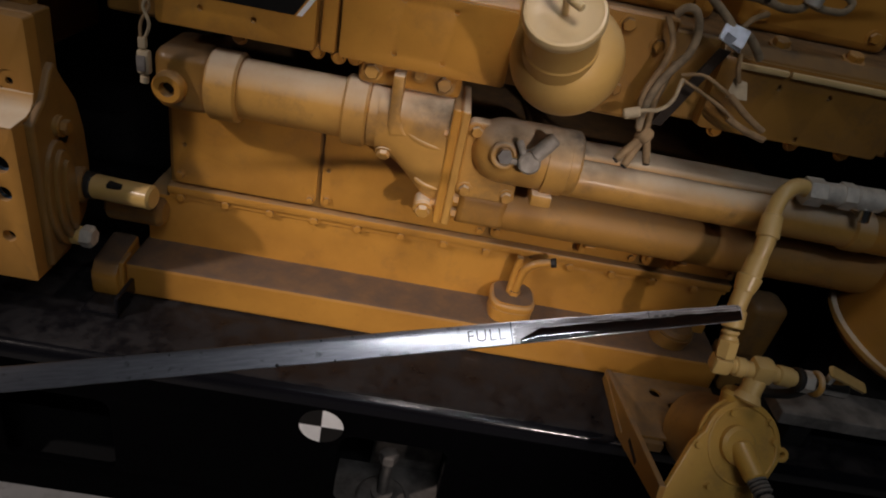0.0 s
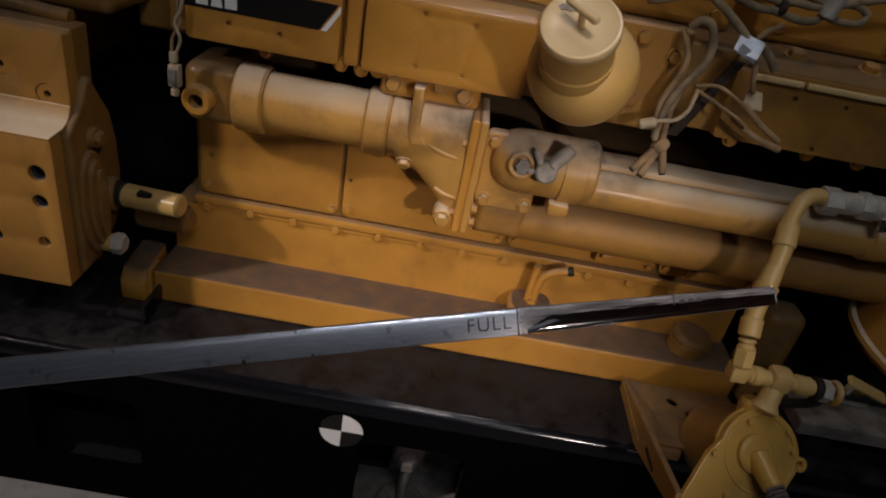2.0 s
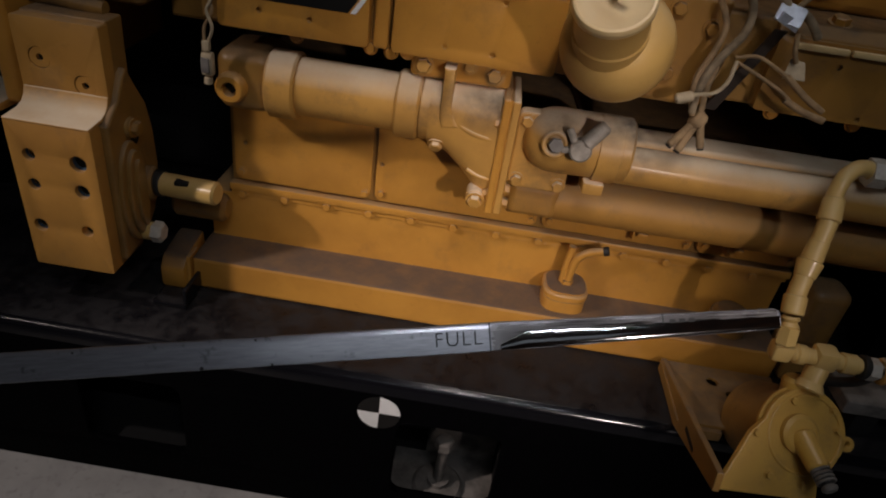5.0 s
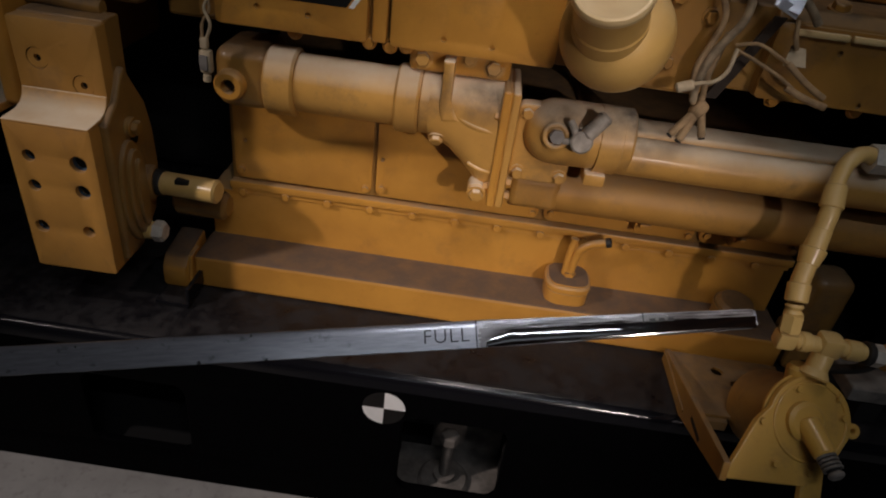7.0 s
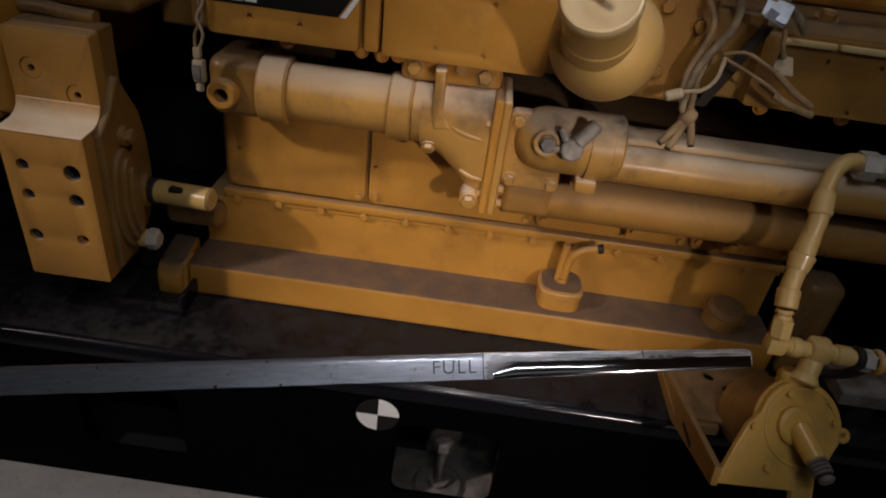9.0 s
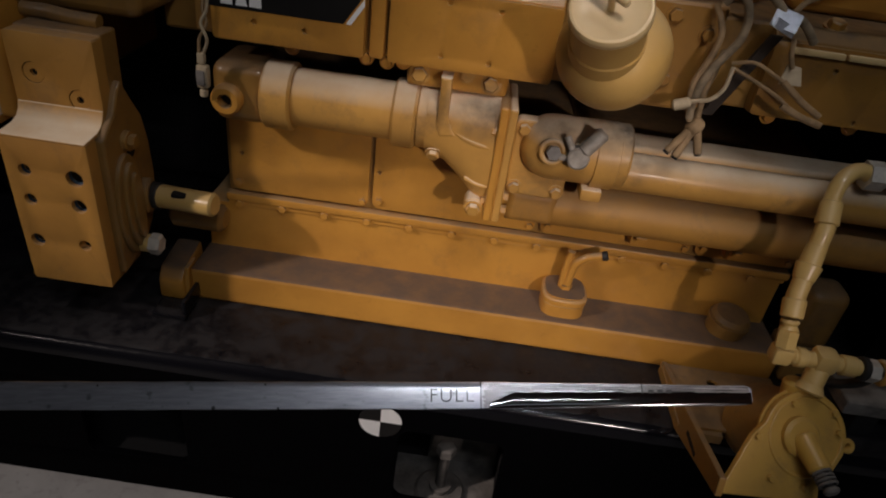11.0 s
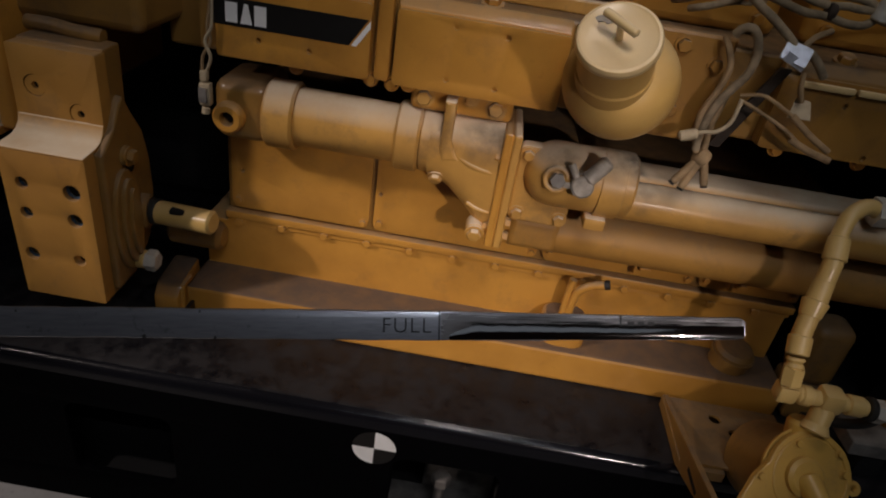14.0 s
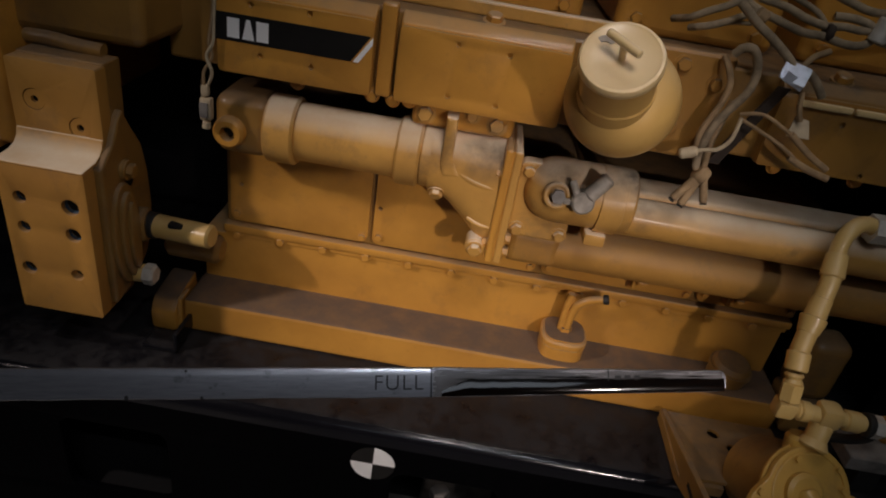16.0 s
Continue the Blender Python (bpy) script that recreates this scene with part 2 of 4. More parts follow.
def frame_of(axis, at=(0, 0, 0), up=(0, 0, 1)):
    """A pose whose z runs along axis."""
    z = Vector(axis).normalized()
    x = Vector(up).cross(z)
    if x.length < 1e-4:
        x = Vector((1, 0, 0))
    x.normalize()
    return Matrix.Translation(at) @ Matrix((x, z.cross(x), z)).transposed().to_4x4()


def lathe(profile, at, axis, seg=40):
    """Turns (radius, height) pairs round an axis."""
    bm = bmesh.new()
    rings = []
    for r, h in profile:
        if r < 1e-6:
            rings.append([bm.verts.new((0, 0, h))])
        else:
            rings.append([bm.verts.new((r * math.cos(2 * math.pi * k / seg), r * math.sin(2 * math.pi * k / seg), h)) for k in range(seg)])
    for a, b in zip(rings, rings[1:]):
        for k in range(seg):
            q = [a[k % len(a)], a[(k + 1) % len(a)], b[(k + 1) % len(b)], b[k % len(b)]]
            q = list(dict.fromkeys(q))
            if len(q) > 2:
                bm.faces.new(q)
    bmesh.ops.transform(bm, matrix=frame_of(axis, at), verts=bm.verts)
    return bm


def cyl(p0, p1, r, seg=36, edge=0.003, r1=None):
    p0, p1 = Vector(p0), Vector(p1)
    h, r1 = (p1 - p0).length, r if r1 is None else r1
    return lathe([(0, 0), (r - edge, 0), (r, edge), (r1, h - edge), (r1 - edge, h), (0, h)], p0, p1 - p0, seg)


def curve_points(points, steps=8):
    """A smooth line through the points."""
    p = [Vector(v) for v in points]
    p = [2 * p[0] - p[1], *p, 2 * p[-1] - p[-2]]
    out = []
    for a, b, c, d in zip(p, p[1:], p[2:], p[3:]):
        for k in range(steps):
            t = k / steps
            out.append(0.5 * (2 * b + (c - a) * t + (2 * a - 5 * b + 4 * c - d) * t * t + (3 * b - a - 3 * c + d) * t ** 3))
    return out + [p[-2]]


def tube(points, r, seg=14, steps=8, ridges=0.0):
    pts = curve_points(points, steps)
    bm = bmesh.new()
    rings, side = [], None
    for i, p in enumerate(pts):
        d = (pts[min(i + 1, len(pts) - 1)] - pts[max(i - 1, 0)]).normalized()
        side = d.orthogonal().normalized() if side is None else (side - d * side.dot(d)).normalized()
        other = d.cross(side)
        rr = r * (1 + (ridges if i % 2 else 0))
        rings.append([bm.verts.new(p + rr * (side * math.cos(2 * math.pi * k / seg) + other * math.sin(2 * math.pi * k / seg))) for k in range(seg)])
    for a, b in zip(rings, rings[1:]):
        for k in range(seg):
            bm.faces.new((a[k], a[(k + 1) % seg], b[(k + 1) % seg], b[k]))
    bm.faces.new(rings[0])
    bm.faces.new(rings[-1])
    return bm


def circle2(u, v, r, n=20):
    return [(u + r * math.cos(2 * math.pi * k / n), v + r * math.sin(2 * math.pi * k / n)) for k in range(n)]


def round_rect(u0, u1, v0, v1, r, n=5):
    out = []
    for cu, cv, a in ((u1 - r, v1 - r, 0), (u0 + r, v1 - r, 90), (u0 + r, v0 + r, 180), (u1 - r, v0 + r, 270)):
        out += [(cu + r * math.cos(radians(a + 90 * k / n)), cv + r * math.sin(radians(a + 90 * k / n))) for k in range(n + 1)]
    return out


def plate(outline, holes, depth, m, edge=0.002):
    """A plate of the given outline with holes through it, in the xy plane of m, its face at z = 0 and its back at -depth."""
    bm = bmesh.new()
    edges = []
    for loop in (outline, *holes):
        vs = [bm.verts.new((u, v, 0)) for u, v in loop]
        edges += [bm.edges.new((a, b)) for a, b in zip(vs, vs[1:] + vs[:1])]
    bmesh.ops.triangle_fill(bm, edges=edges, use_beauty=True, use_dissolve=False)
    bmesh.ops.dissolve_limit(bm, angle_limit=0.01, verts=bm.verts, edges=[e for e in bm.edges if len(e.link_faces) == 2]) if not holes else None
    face = bm.faces[:]
    ext = bmesh.ops.extrude_face_region(bm, geom=face)
    bmesh.ops.translate(bm, vec=(0, 0, -depth), verts=[v for v in ext["geom"] if isinstance(v, bmesh.types.BMVert)])
    bmesh.ops.recalc_face_normals(bm, faces=bm.faces)
    if edge > 0:
        rim = [e for e in bm.edges if len(e.link_faces) == 2 and e.calc_face_angle(0) > radians(60) and all(v.co.z > -depth * 0.5 for v in e.verts)]
        bmesh.ops.bevel(bm, geom=rim, offset=edge, segments=2, affect="EDGES", profile=0.5, clamp_overlap=True)
    bmesh.ops.transform(bm, matrix=m, verts=bm.verts)
    return bm


FRONT = Matrix(((1, 0, 0, 0), (0, 0, -1, 0), (0, 1, 0, 0), (0, 0, 0, 1)))  # x right, y up, z towards the viewer's side


def facing(x, y, z):
    return Matrix.Translation((x, y, z)) @ FRONT


def prism_x(profile, x0, x1, r=0.003, seg=2):
    """A (y, z) profile drawn out along x."""
    bm = bmesh.new()
    a = [bm.verts.new((x0, y, z)) for y, z in profile]
    b = [bm.verts.new((x1, y, z)) for y, z in profile]
    n = len(profile)
    bm.faces.new(a)
    bm.faces.new(b[::-1])
    for k in range(n):
        bm.faces.new((a[k], b[k], b[(k + 1) % n], a[(k + 1) % n]))
    bmesh.ops.recalc_face_normals(bm, faces=bm.faces)
    return soften(bm, r, seg)


def loft_x(sections, power=2.0, seg=40):
    """Rounded sections (x, y, z, half depth, half height) strung along x."""
    bm = bmesh.new()
    rings = []
    for x, y, z, hy, hz in sections:
        ring_ = []
        for k in range(seg):
            c, d = math.cos(2 * math.pi * k / seg), math.sin(2 * math.pi * k / seg)
            ring_.append(bm.verts.new((x, y + hy * math.copysign(abs(c) ** (2 / power), c), z + hz * math.copysign(abs(d) ** (2 / power), d))))
        rings.append(ring_)
    for a, b in zip(rings, rings[1:]):
        for k in range(seg):
            bm.faces.new((a[k], a[(k + 1) % seg], b[(k + 1) % seg], b[k]))
    bm.faces.new(rings[0])
    bm.faces.new(rings[-1])
    return bm


def loft_z(sections, x, y, power=2.0, seg=36):
    """Squarish round sections (z, half width) stacked upward."""
    bm = loft_x([(z, 0, 0, r, r) for z, r in sections], power, seg)
    bmesh.ops.transform(bm, matrix=Matrix(((0, 1, 0, x), (0, 0, 1, y), (1, 0, 0, 0), (0, 0, 0, 1))), verts=bm.verts)
    return bm


def torus(at, axis, R, r, seg=28, ring=10):
    prof = [(R + r * math.cos(2 * math.pi * k / ring), r * math.sin(2 * math.pi * k / ring)) for k in range(ring + 1)]
    return lathe(prof, at, axis, seg)


BOLT_MESH = {}


def bolt(parent, at, axis=(0, -1, 0), r=0.009, mat=None, name="bolt", turn=0.0):
    """A hex bolt head on a washer; alike bolts share one mesh."""
    mat = mat or YELLOW
    key = (round(r, 4), mat.name)
    if key not in BOLT_MESH:
        bm = lathe([(0, 0), (r * 1.35, 0), (r * 1.35, r * 0.22), (r * 1.0, r * 0.24)], (0, 0, 0), (0, 0, 1), 20)
        head = lathe([(r, r * 0.2), (r, r * 0.85), (r * 0.86, r * 1.0), (0, r * 1.0)], (0, 0, 0), (0, 0, 1), 6)
        tmp = bpy.data.meshes.new("tmp")
        head.to_mesh(tmp)
        head.free()
        bm.from_mesh(tmp)
        bpy.data.meshes.remove(tmp)
        BOLT_MESH[key] = finish(bm, "bolt", mat)
    ob = new(name, BOLT_MESH[key])
    ob.parent = parent
    ob.matrix_parent_inverse = parent.matrix_basis.inverted()
    ob.matrix_basis = frame_of(axis, at) @ pose(0, 0, 0, 0, 0, turn)
    return ob


def turn_of(x, z):
    return (x * 913.0 + z * 1571.0) % 60

# ---- the room ----
structure("floor", box(-4, 4, -4, 4, -0.2, 0.0, 0), CONCRETE)
structure("wall_north", box(-4, 4, 4, 4.2, 0, 3.2, 0), WALLPAINT)
structure("wall_south", box(-4, 4, -4.2, -4, 0, 3.2, 0), WALLPAINT)
structure("wall_west", box(-4.2, -4, -4, 4, 0, 3.2, 0), WALLPAINT)
structure("wall_east", box(4, 4.2, -4, 4, 0, 3.2, 0), WALLPAINT)
structure("ceiling", box(-4, 4, -4, 4, 3.2, 3.4, 0), WALLPAINT)

# ---- the skid under the engine ----
skid = thing("generator_skid", (0.0, 0.9, 0.0), "black steel skid rail with cut-outs, dusty top, on concrete", "skid")
web = plate([(-2.2, 0.0), (2.2, 0.0), (2.2, 0.3295), (-2.2, 0.3295)],
            [round_rect(0.026, 0.216, 0.076, 0.270, 0.024), round_rect(-0.56, -0.37, 0.088, 0.262, 0.022)], 0.014, facing(0, 0.80, 0), 0.003)
part("rail_web", web, BLACK_WEB, skid)
part("top_flange", prism_x([(0.800, 0.330), (0.800, 0.340)] + [(0.822 - 0.022 * math.cos(radians(a)), 0.340 + 0.022 * math.sin(radians(a))) for a in range(10, 91, 10)] + [(1.9, 0.362), (1.9, 0.345), (0.83, 0.330)], -2.2, 2.2, 0), BLACK, skid, "black top flange under a film of brown dust")
part("bottom_flange", box(-2.2, 2.2, 0.815, 1.02, 0.0, 0.018, 0.002), BLACK_MATT, skid)
part("back_web", box(-2.2, 2.2, 1.30, 1.314, 0.018, 0.345, 0), BLACK_MATT, skid)
part("stiffener", box(0.232, 0.244, 0.815, 1.02, 0.018, 0.345, 0.001), BLACK_MATT, skid)
part("mount_plate", box(0.085, 0.232, 0.955, 0.968, 0.018, 0.30, 0.002), GREY_DIRT, skid, "dirty grey mounting plate behind the cut-out")
part("mount_pad", lathe([(0, 0), (0.052, 0), (0.052, 0.014), (0.046, 0.020), (0.022, 0.024), (0.022, 0.034), (0, 0.034)], (0.118, 0.87, 0.018), (0, 0, 1), 32), GREY_DIRT, skid, "round dirty grey mount pad")
part("anchor_bolt", cyl((0.118, 0.87, 0.05), (0.118, 0.865, 0.165), 0.011, 16), GREY_DIRT, skid, "dusty anchor bolt standing upright")
part("anchor_nut", lathe([(0, 0), (0.019, 0), (0.019, 0.018), (0.016, 0.021), (0, 0.021)], (0.118, 0.866, 0.150), (0, 0, 1), 6), GREY_DIRT, skid)
part("floor_shim", box(0.02, 0.232, 0.83, 0.955, 0.0182, 0.026, 0.002), GREY_DIRT, skid)
part("foot_clip", box(-0.452, -0.388, 0.895, 0.945, 0.3622, 0.372, 0.003), BLACK, skid)
part("foot_clip_side", box(-0.396, -0.388, 0.90, 0.965, 0.372, 0.402, 0.002), BLACK, skid)

target = thing("target_sticker", (-0.009, 0.799, 0.286), "round black and white quartered target sticker on the skid rail", "sticker")
for name, a0, mat in (("white_quarter", 0, WHITE), ("white_quarter", 180, WHITE), ("black_quarter", 90, DECAL), ("black_quarter", 270, DECAL)):
    fan = [(0, 0)] + [(0.038 * math.cos(radians(a0 + 90 * k / 10)), 0.038 * math.sin(radians(a0 + 90 * k / 10))) for k in range(11)]
    part(name, plate(fan, [], 0.0009, facing(-0.009, 0.7988, 0.286), 0), mat, target)

# ---- the engine ----
engine = thing("diesel_engine", (0.4, 1.3, 0.362), "large dusty yellow diesel engine with bolted covers and oil pan", "engine")
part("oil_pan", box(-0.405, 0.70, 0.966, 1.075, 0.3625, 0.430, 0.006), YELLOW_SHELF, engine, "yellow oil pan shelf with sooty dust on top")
part("pan_wall", box(-0.40, 0.69, 1.058, 1.6, 0.3625, 0.530, 0.003), YELLOW, engine)
part("pan_end_lug", prism_x([(0.952, 0.3625), (0.952, 0.405), (0.97, 0.428), (1.05, 0.440), (1.06, 0.3625)], -0.462, -0.414, 0.008), YELLOW_SHELF, engine)
part("pan_end_gusset", prism_x([(0.955, 0.3625), (0.963, 0.432), (1.0, 0.432), (1.0, 0.3625)], -0.4135, -0.4055, 0.002), YELLOW, engine)
part("pan_flange", box(-0.358, 0.695, 1.0465, 1.6, 0.5405, 0.556, 0.003), YELLOW, engine, "yellow pan flange with a row of bolts")
for k in range(13):
    x = -0.334 + 0.0801 * k
    bolt(engine, (x, 1.0535, 0.5345), (0, -1, 0), 0.0078, YELLOW, turn=turn_of(x, 0.5))
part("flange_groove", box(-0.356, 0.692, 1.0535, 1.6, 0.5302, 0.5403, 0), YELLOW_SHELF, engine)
# black panel added so that the open end stays in deep shade
part("end_shade_panel", box(0.70, 1.5, 1.50, 1.6, 0.3625, 0.872, 0), BLACK_MATT, engine, "added black panel for the shade at the engine end")
part("crankcase", box(-0.356, 0.262, 1.06, 1.9, 0.5562, 0.748, 0.006), YELLOW_GRIMY_SHADED, engine, "yellow crankcase wall")
part("crankcase", box(0.2625, 0.70, 1.06, 1.9, 0.5562, 0.752, 0.006), YELLOW_GRIMY_SHADED, engine, "grimy yellow crankcase wall")
# side covers with rounded corners
for x0, x1 in ((-0.345, -0.094), (-0.086, 0.215), (0.225, 0.50), (0.51, 0.69)):
    holes = [circle2(x0 + 0.010 + (0.010 if x0 < -0.3 else 0), 0.640, 0.0042, 12)]
    part("side_cover", plate(round_rect(x0, x1, 0.566, 0.744, 0.014), holes, 0.010, facing(0, 1.050, 0), 0.003), YELLOW, engine)
    for x, z in ((x0 + 0.012, 0.582), (x1 - 0.010, 0.577), (x0 + 0.012, 0.728), (x1 - 0.012, 0.728)):
        bolt(engine, (x, 1.050, z), (0, -1, 0), 0.0065, YELLOW, turn=turn_of(x, z))
# upper deck and its covers
part("upper_deck", box(-0.352, 1.5, 0.966, 1.9, 0.872, 0.996, 0.005), YELLOW_GRIMY_SHADED, engine)
part("deck_rib", box(-0.090, -0.068, 0.945, 0.9665, 0.874, 1.004, 0.004), YELLOW, engine)
COVER_HOLES = {"a": ((-0.254, 0.904), (-0.181, 0.901), (-0.186, 0.973), (-0.267, 0.972)), "b": ((0.020, 0.967), (0.091, 0.964), (0.015, 0.894), (0.084, 0.892)),
               "c": ((0.554, 0.949), (0.628, 0.949), (0.533, 0.880), (0.609, 0.882)), "d": ((0.85, 0.95), (0.92, 0.95), (0.84, 0.89), (0.92, 0.89))}
# covers past x 0.4 are painted darker where the light falls off
for key, x0, x1 in (("a", -0.316, -0.096), ("b", -0.062, 0.176), ("c", 0.462, 0.735), ("d", 0.765, 1.03)):
    body = part("deck_cover", prism_x([(0.966, 0.8745), (0.966, 0.996), (0.959, 0.996), (0.9445, 0.982), (0.9445, 0.8745)], x0, x1, 0.003), YELLOW if x0 < 0.4 else YELLOW_GRIMY_SHADED, engine)
    face = plate(round_rect(x0 + 0.0005, x1 - 0.0005, 0.8745, 0.979, 0.006), [circle2(u, v, 0.0042, 12) for u, v in COVER_HOLES[key]], 0.006, facing(0, 0.9385, 0), 0.0025)
    part("cover_face", face, YELLOW if x0 < 0.4 else YELLOW_STAINED_DIM, body)
for x, z in ((-0.095, 0.870), (-0.064, 0.868), (-0.040, 0.871), (-0.206, 0.869), (0.10, 0.868), (0.50, 0.868), (0.62, 0.868), (0.70, 0.868)):
    bolt(engine, (x, 0.962, z), (0, -1, 0), 0.0085, YELLOW, turn=turn_of(x, z))
for x in (-0.20, 0.062, 0.55, 0.66):
    bolt(engine, (x, 0.982, 0.996), (0, -0.25, 1), 0.012, YELLOW, turn=turn_of(x, 1))
for x0, x1 in ((0.482, 0.556), (0.560, 0.722), (0.78, 1.02)):
    part("cover_lip", box(x0, x1, 0.930, 0.9387, 0.966, 0.9745, 0.0025), CREAM, engine, "pale cream lip along the cover")
# the stripe on the first cover
stripe = part("name_stripe", plate([(-0.318, 0.919), (-0.126, 0.919), (-0.1, 0.957), (-0.318, 0.957)], [], 0.001, facing(0, 0.9378, 0), 0), DECAL, engine, "black stripe decal with white block marks")
part("stripe_tip", plate([(-0.123, 0.919), (-0.115, 0.919), (-0.0968, 0.946), (-0.0968, 0.957)], [], 0.0008, facing(0, 0.9377, 0), 0), WHITE, stripe)
for u0, u1, slant in ((-0.300, -0.283, 0.0), (-0.279, -0.262, 0.006), (-0.259, -0.242, 0.0)):
    part("white_mark", plate([(u0, 0.924), (u1, 0.924), (u1 - slant, 0.951), (u0 + slant, 0.951)], [], 0.0006, facing(0, 0.9366, 0), 0), WHITE, stripe)
# rocker boxes behind the deck
for x0, x1 in ((-0.34, -0.10), (-0.07, 0.19), (0.24, 0.48), (0.52, 0.76), (0.80, 1.04)):
    part("rocker_cover", box(x0, x1, 1.075, 1.5, 0.996, 1.20, 0.014, 3), YELLOW, engine)
    for x in (x0 + 0.03, x1 - 0.03):
        bolt(engine, (x, 1.075, 1.02), (0, -1, 0), 0.009, YELLOW, turn=turn_of(x, 1.02))
part("deck_rail", box(-0.34, 0.24, 1.012, 1.030, 0.9962, 1.016, 0.003), YELLOW_DUSTY, engine)
part("front_bracket", box(0.262, 0.392, 0.945, 0.966, 0.862, 1.012, 0.006), YELLOW_STAINED_DIM, engine)
for x, z in ((0.322, 0.992), (0.372, 0.972), (0.330, 0.905), (0.382, 0.905)):
    bolt(engine, (x, 0.945, z), (0, -1, 0), 0.0095, YELLOW_STAINED_DIM, turn=turn_of(x, z))
part("loom_strip", plate([(0.395, 0.865), (0.412, 0.865), (0.468, 0.985), (0.452, 0.985)], [], 0.006, facing(0, 0.936, 0), 0.001), DARK_BROWN, engine, "dark brown strip behind the loom")
# drain boss on the pan, level sender, small clips under the pipe
for x, z in ((0.395, 0.592), (0.565, 0.590)):
    clip = part("hose_clip", box(x - 0.010, x + 0.004, 1.028, 1.05, z - 0.012, z + 0.010, 0.003), YELLOW, engine)
    part("clip_arm", box(x - 0.004, x + 0.016, 1.018, 1.03, z + 0.002, z + 0.010, 0.002), YELLOW, clip)

vent = thing("breather_cap", (0.607, 1.022, 0.430), "round sooty breather cap on the pan shelf, shaded in colour", "cap")
# the hose's shadow on the cap is put into its paint, with soot
part("base", lathe([(0, 0), (0.036, 0), (0.036, 0.034), (0.030, 0.042), (0.018, 0.044), (0, 0.044)], (0.607, 1.022, 0.4302), (0.05, -0.1, 1), 28), YELLOW_GRIMY_SHADED, vent)
part("clamp_band", lathe([(0.0365, 0.022), (0.0392, 0.022), (0.0392, 0.030), (0.0365, 0.030)], (0.607, 1.022, 0.4302), (0.05, -0.1, 1), 28), YELLOW_GRIMY_SHADED, vent)
sender = thing("level_sender", (0.292, 1.025, 0.430), "yellow level sender with bent tube on the oil pan shelf", "sender")
part("base", loft_z([(0.4302, 0.041), (0.454, 0.041), (0.4545, 0.0395), (0.457, 0.0395), (0.4575, 0.0425), (0.466, 0.0425), (0.469, 0.040), (0.470, 0.034)], 0.292, 1.022, 3.2), YELLOW, sender)
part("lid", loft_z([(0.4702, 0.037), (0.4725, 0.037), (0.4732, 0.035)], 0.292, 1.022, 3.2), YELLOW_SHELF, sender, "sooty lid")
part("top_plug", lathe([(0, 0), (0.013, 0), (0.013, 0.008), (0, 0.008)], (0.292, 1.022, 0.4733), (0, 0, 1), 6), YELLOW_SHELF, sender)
part("bent_tube", tube([(0.294, 1.020, 0.475), (0.295, 1.018, 0.505), (0.300, 1.016, 0.532), (0.318, 1.013, 0.550), (0.344, 1.010, 0.560)], 0.0075), YELLOW, sender, "thin bent yellow tube")
part("straight_tube", tube([(0.284, 1.022, 0.475), (0.285, 1.024, 0.51), (0.288, 1.026, 0.55)], 0.007), YELLOW, sender)
part("tube_end", cyl((0.340, 1.0105, 0.5585), (0.349, 1.009, 0.562), 0.0088, 14, 0.001), RUBBER, sender, "black rubber tube end")

# ---- pipes on the engine's side ----
piping = thing("coolant_pipe_assembly", (0.2, 1.0, 0.78), "yellow coolant pipe with couplings and cast housing, dusty on top", "pipe")
part("end_elbow", box(-0.334, -0.246, 0.958, 1.075, 0.736, 0.832, 0.020, 4), YELLOW_GRIMY_SHADED, piping, "sooty end elbow")
plug = part("plug_boss", lathe([(0.0115, -0.012), (0.0115, 0.012), (0.020, 0.012), (0.0235, 0.008), (0.0245, 0.0), (0.0245, -0.016)], (-0.306, 0.953, 0.777), (0, -1, 0), 32), YELLOW, piping)
part("plug_socket", lathe([(0, 0), (0.0112, 0), (0.0112, 0.002), (0, 0.002)], (-0.306, 0.958, 0.777), (0, -1, 0), 4), HOLE_SHADE, plug, "dark square socket")
part("coupling", cyl((-0.252, 0.985, 0.784), (-0.205, 0.985, 0.784), 0.0535, 48, 0.004), YELLOW_DUSTY, piping)
part("short_pipe", cyl((-0.206, 0.985, 0.785), (-0.045, 0.985, 0.785), 0.0455, 48, 0.002), YELLOW_DUSTY, piping)
part("coupling", cyl((-0.050, 0.985, 0.784), (-0.012, 0.985, 0.784), 0.0535, 48, 0.004), YELLOW_DUSTY, piping)
part("coupling_lip", cyl((-0.0125, 0.985, 0.784), (0.010, 0.985, 0.784), 0.050, 48, 0.003), YELLOW_DUSTY, piping)
casting = part("cast_housing", lathe([(0, 0), (0.046, 0), (0.0525, 0.004), (0.0525, 0.020), (0.049, 0.024), (0.046, 0.100), (0, 0.100)], (0.006, 0.988, 0.782), (1, 0, 0), 48), YELLOW_DUSTY, piping, "dusty yellow cast housing with a lower lobe")
part("flare", loft_x([(0.004, 0.985, 0.784, 0.051, 0.0500), (0.022, 0.985, 0.782, 0.0515, 0.0515), (0.040, 0.985, 0.776, 0.0525, 0.057), (0.060, 0.984, 0.767, 0.0535, 0.066),
                      (0.080, 0.983, 0.757, 0.0545, 0.077), (0.096, 0.982, 0.748, 0.0550, 0.088), (0.1125, 0.981, 0.745, 0.0560, 0.092)], 2.5), YELLOW_DUSTY, casting, "cast flare widening down to the flange")
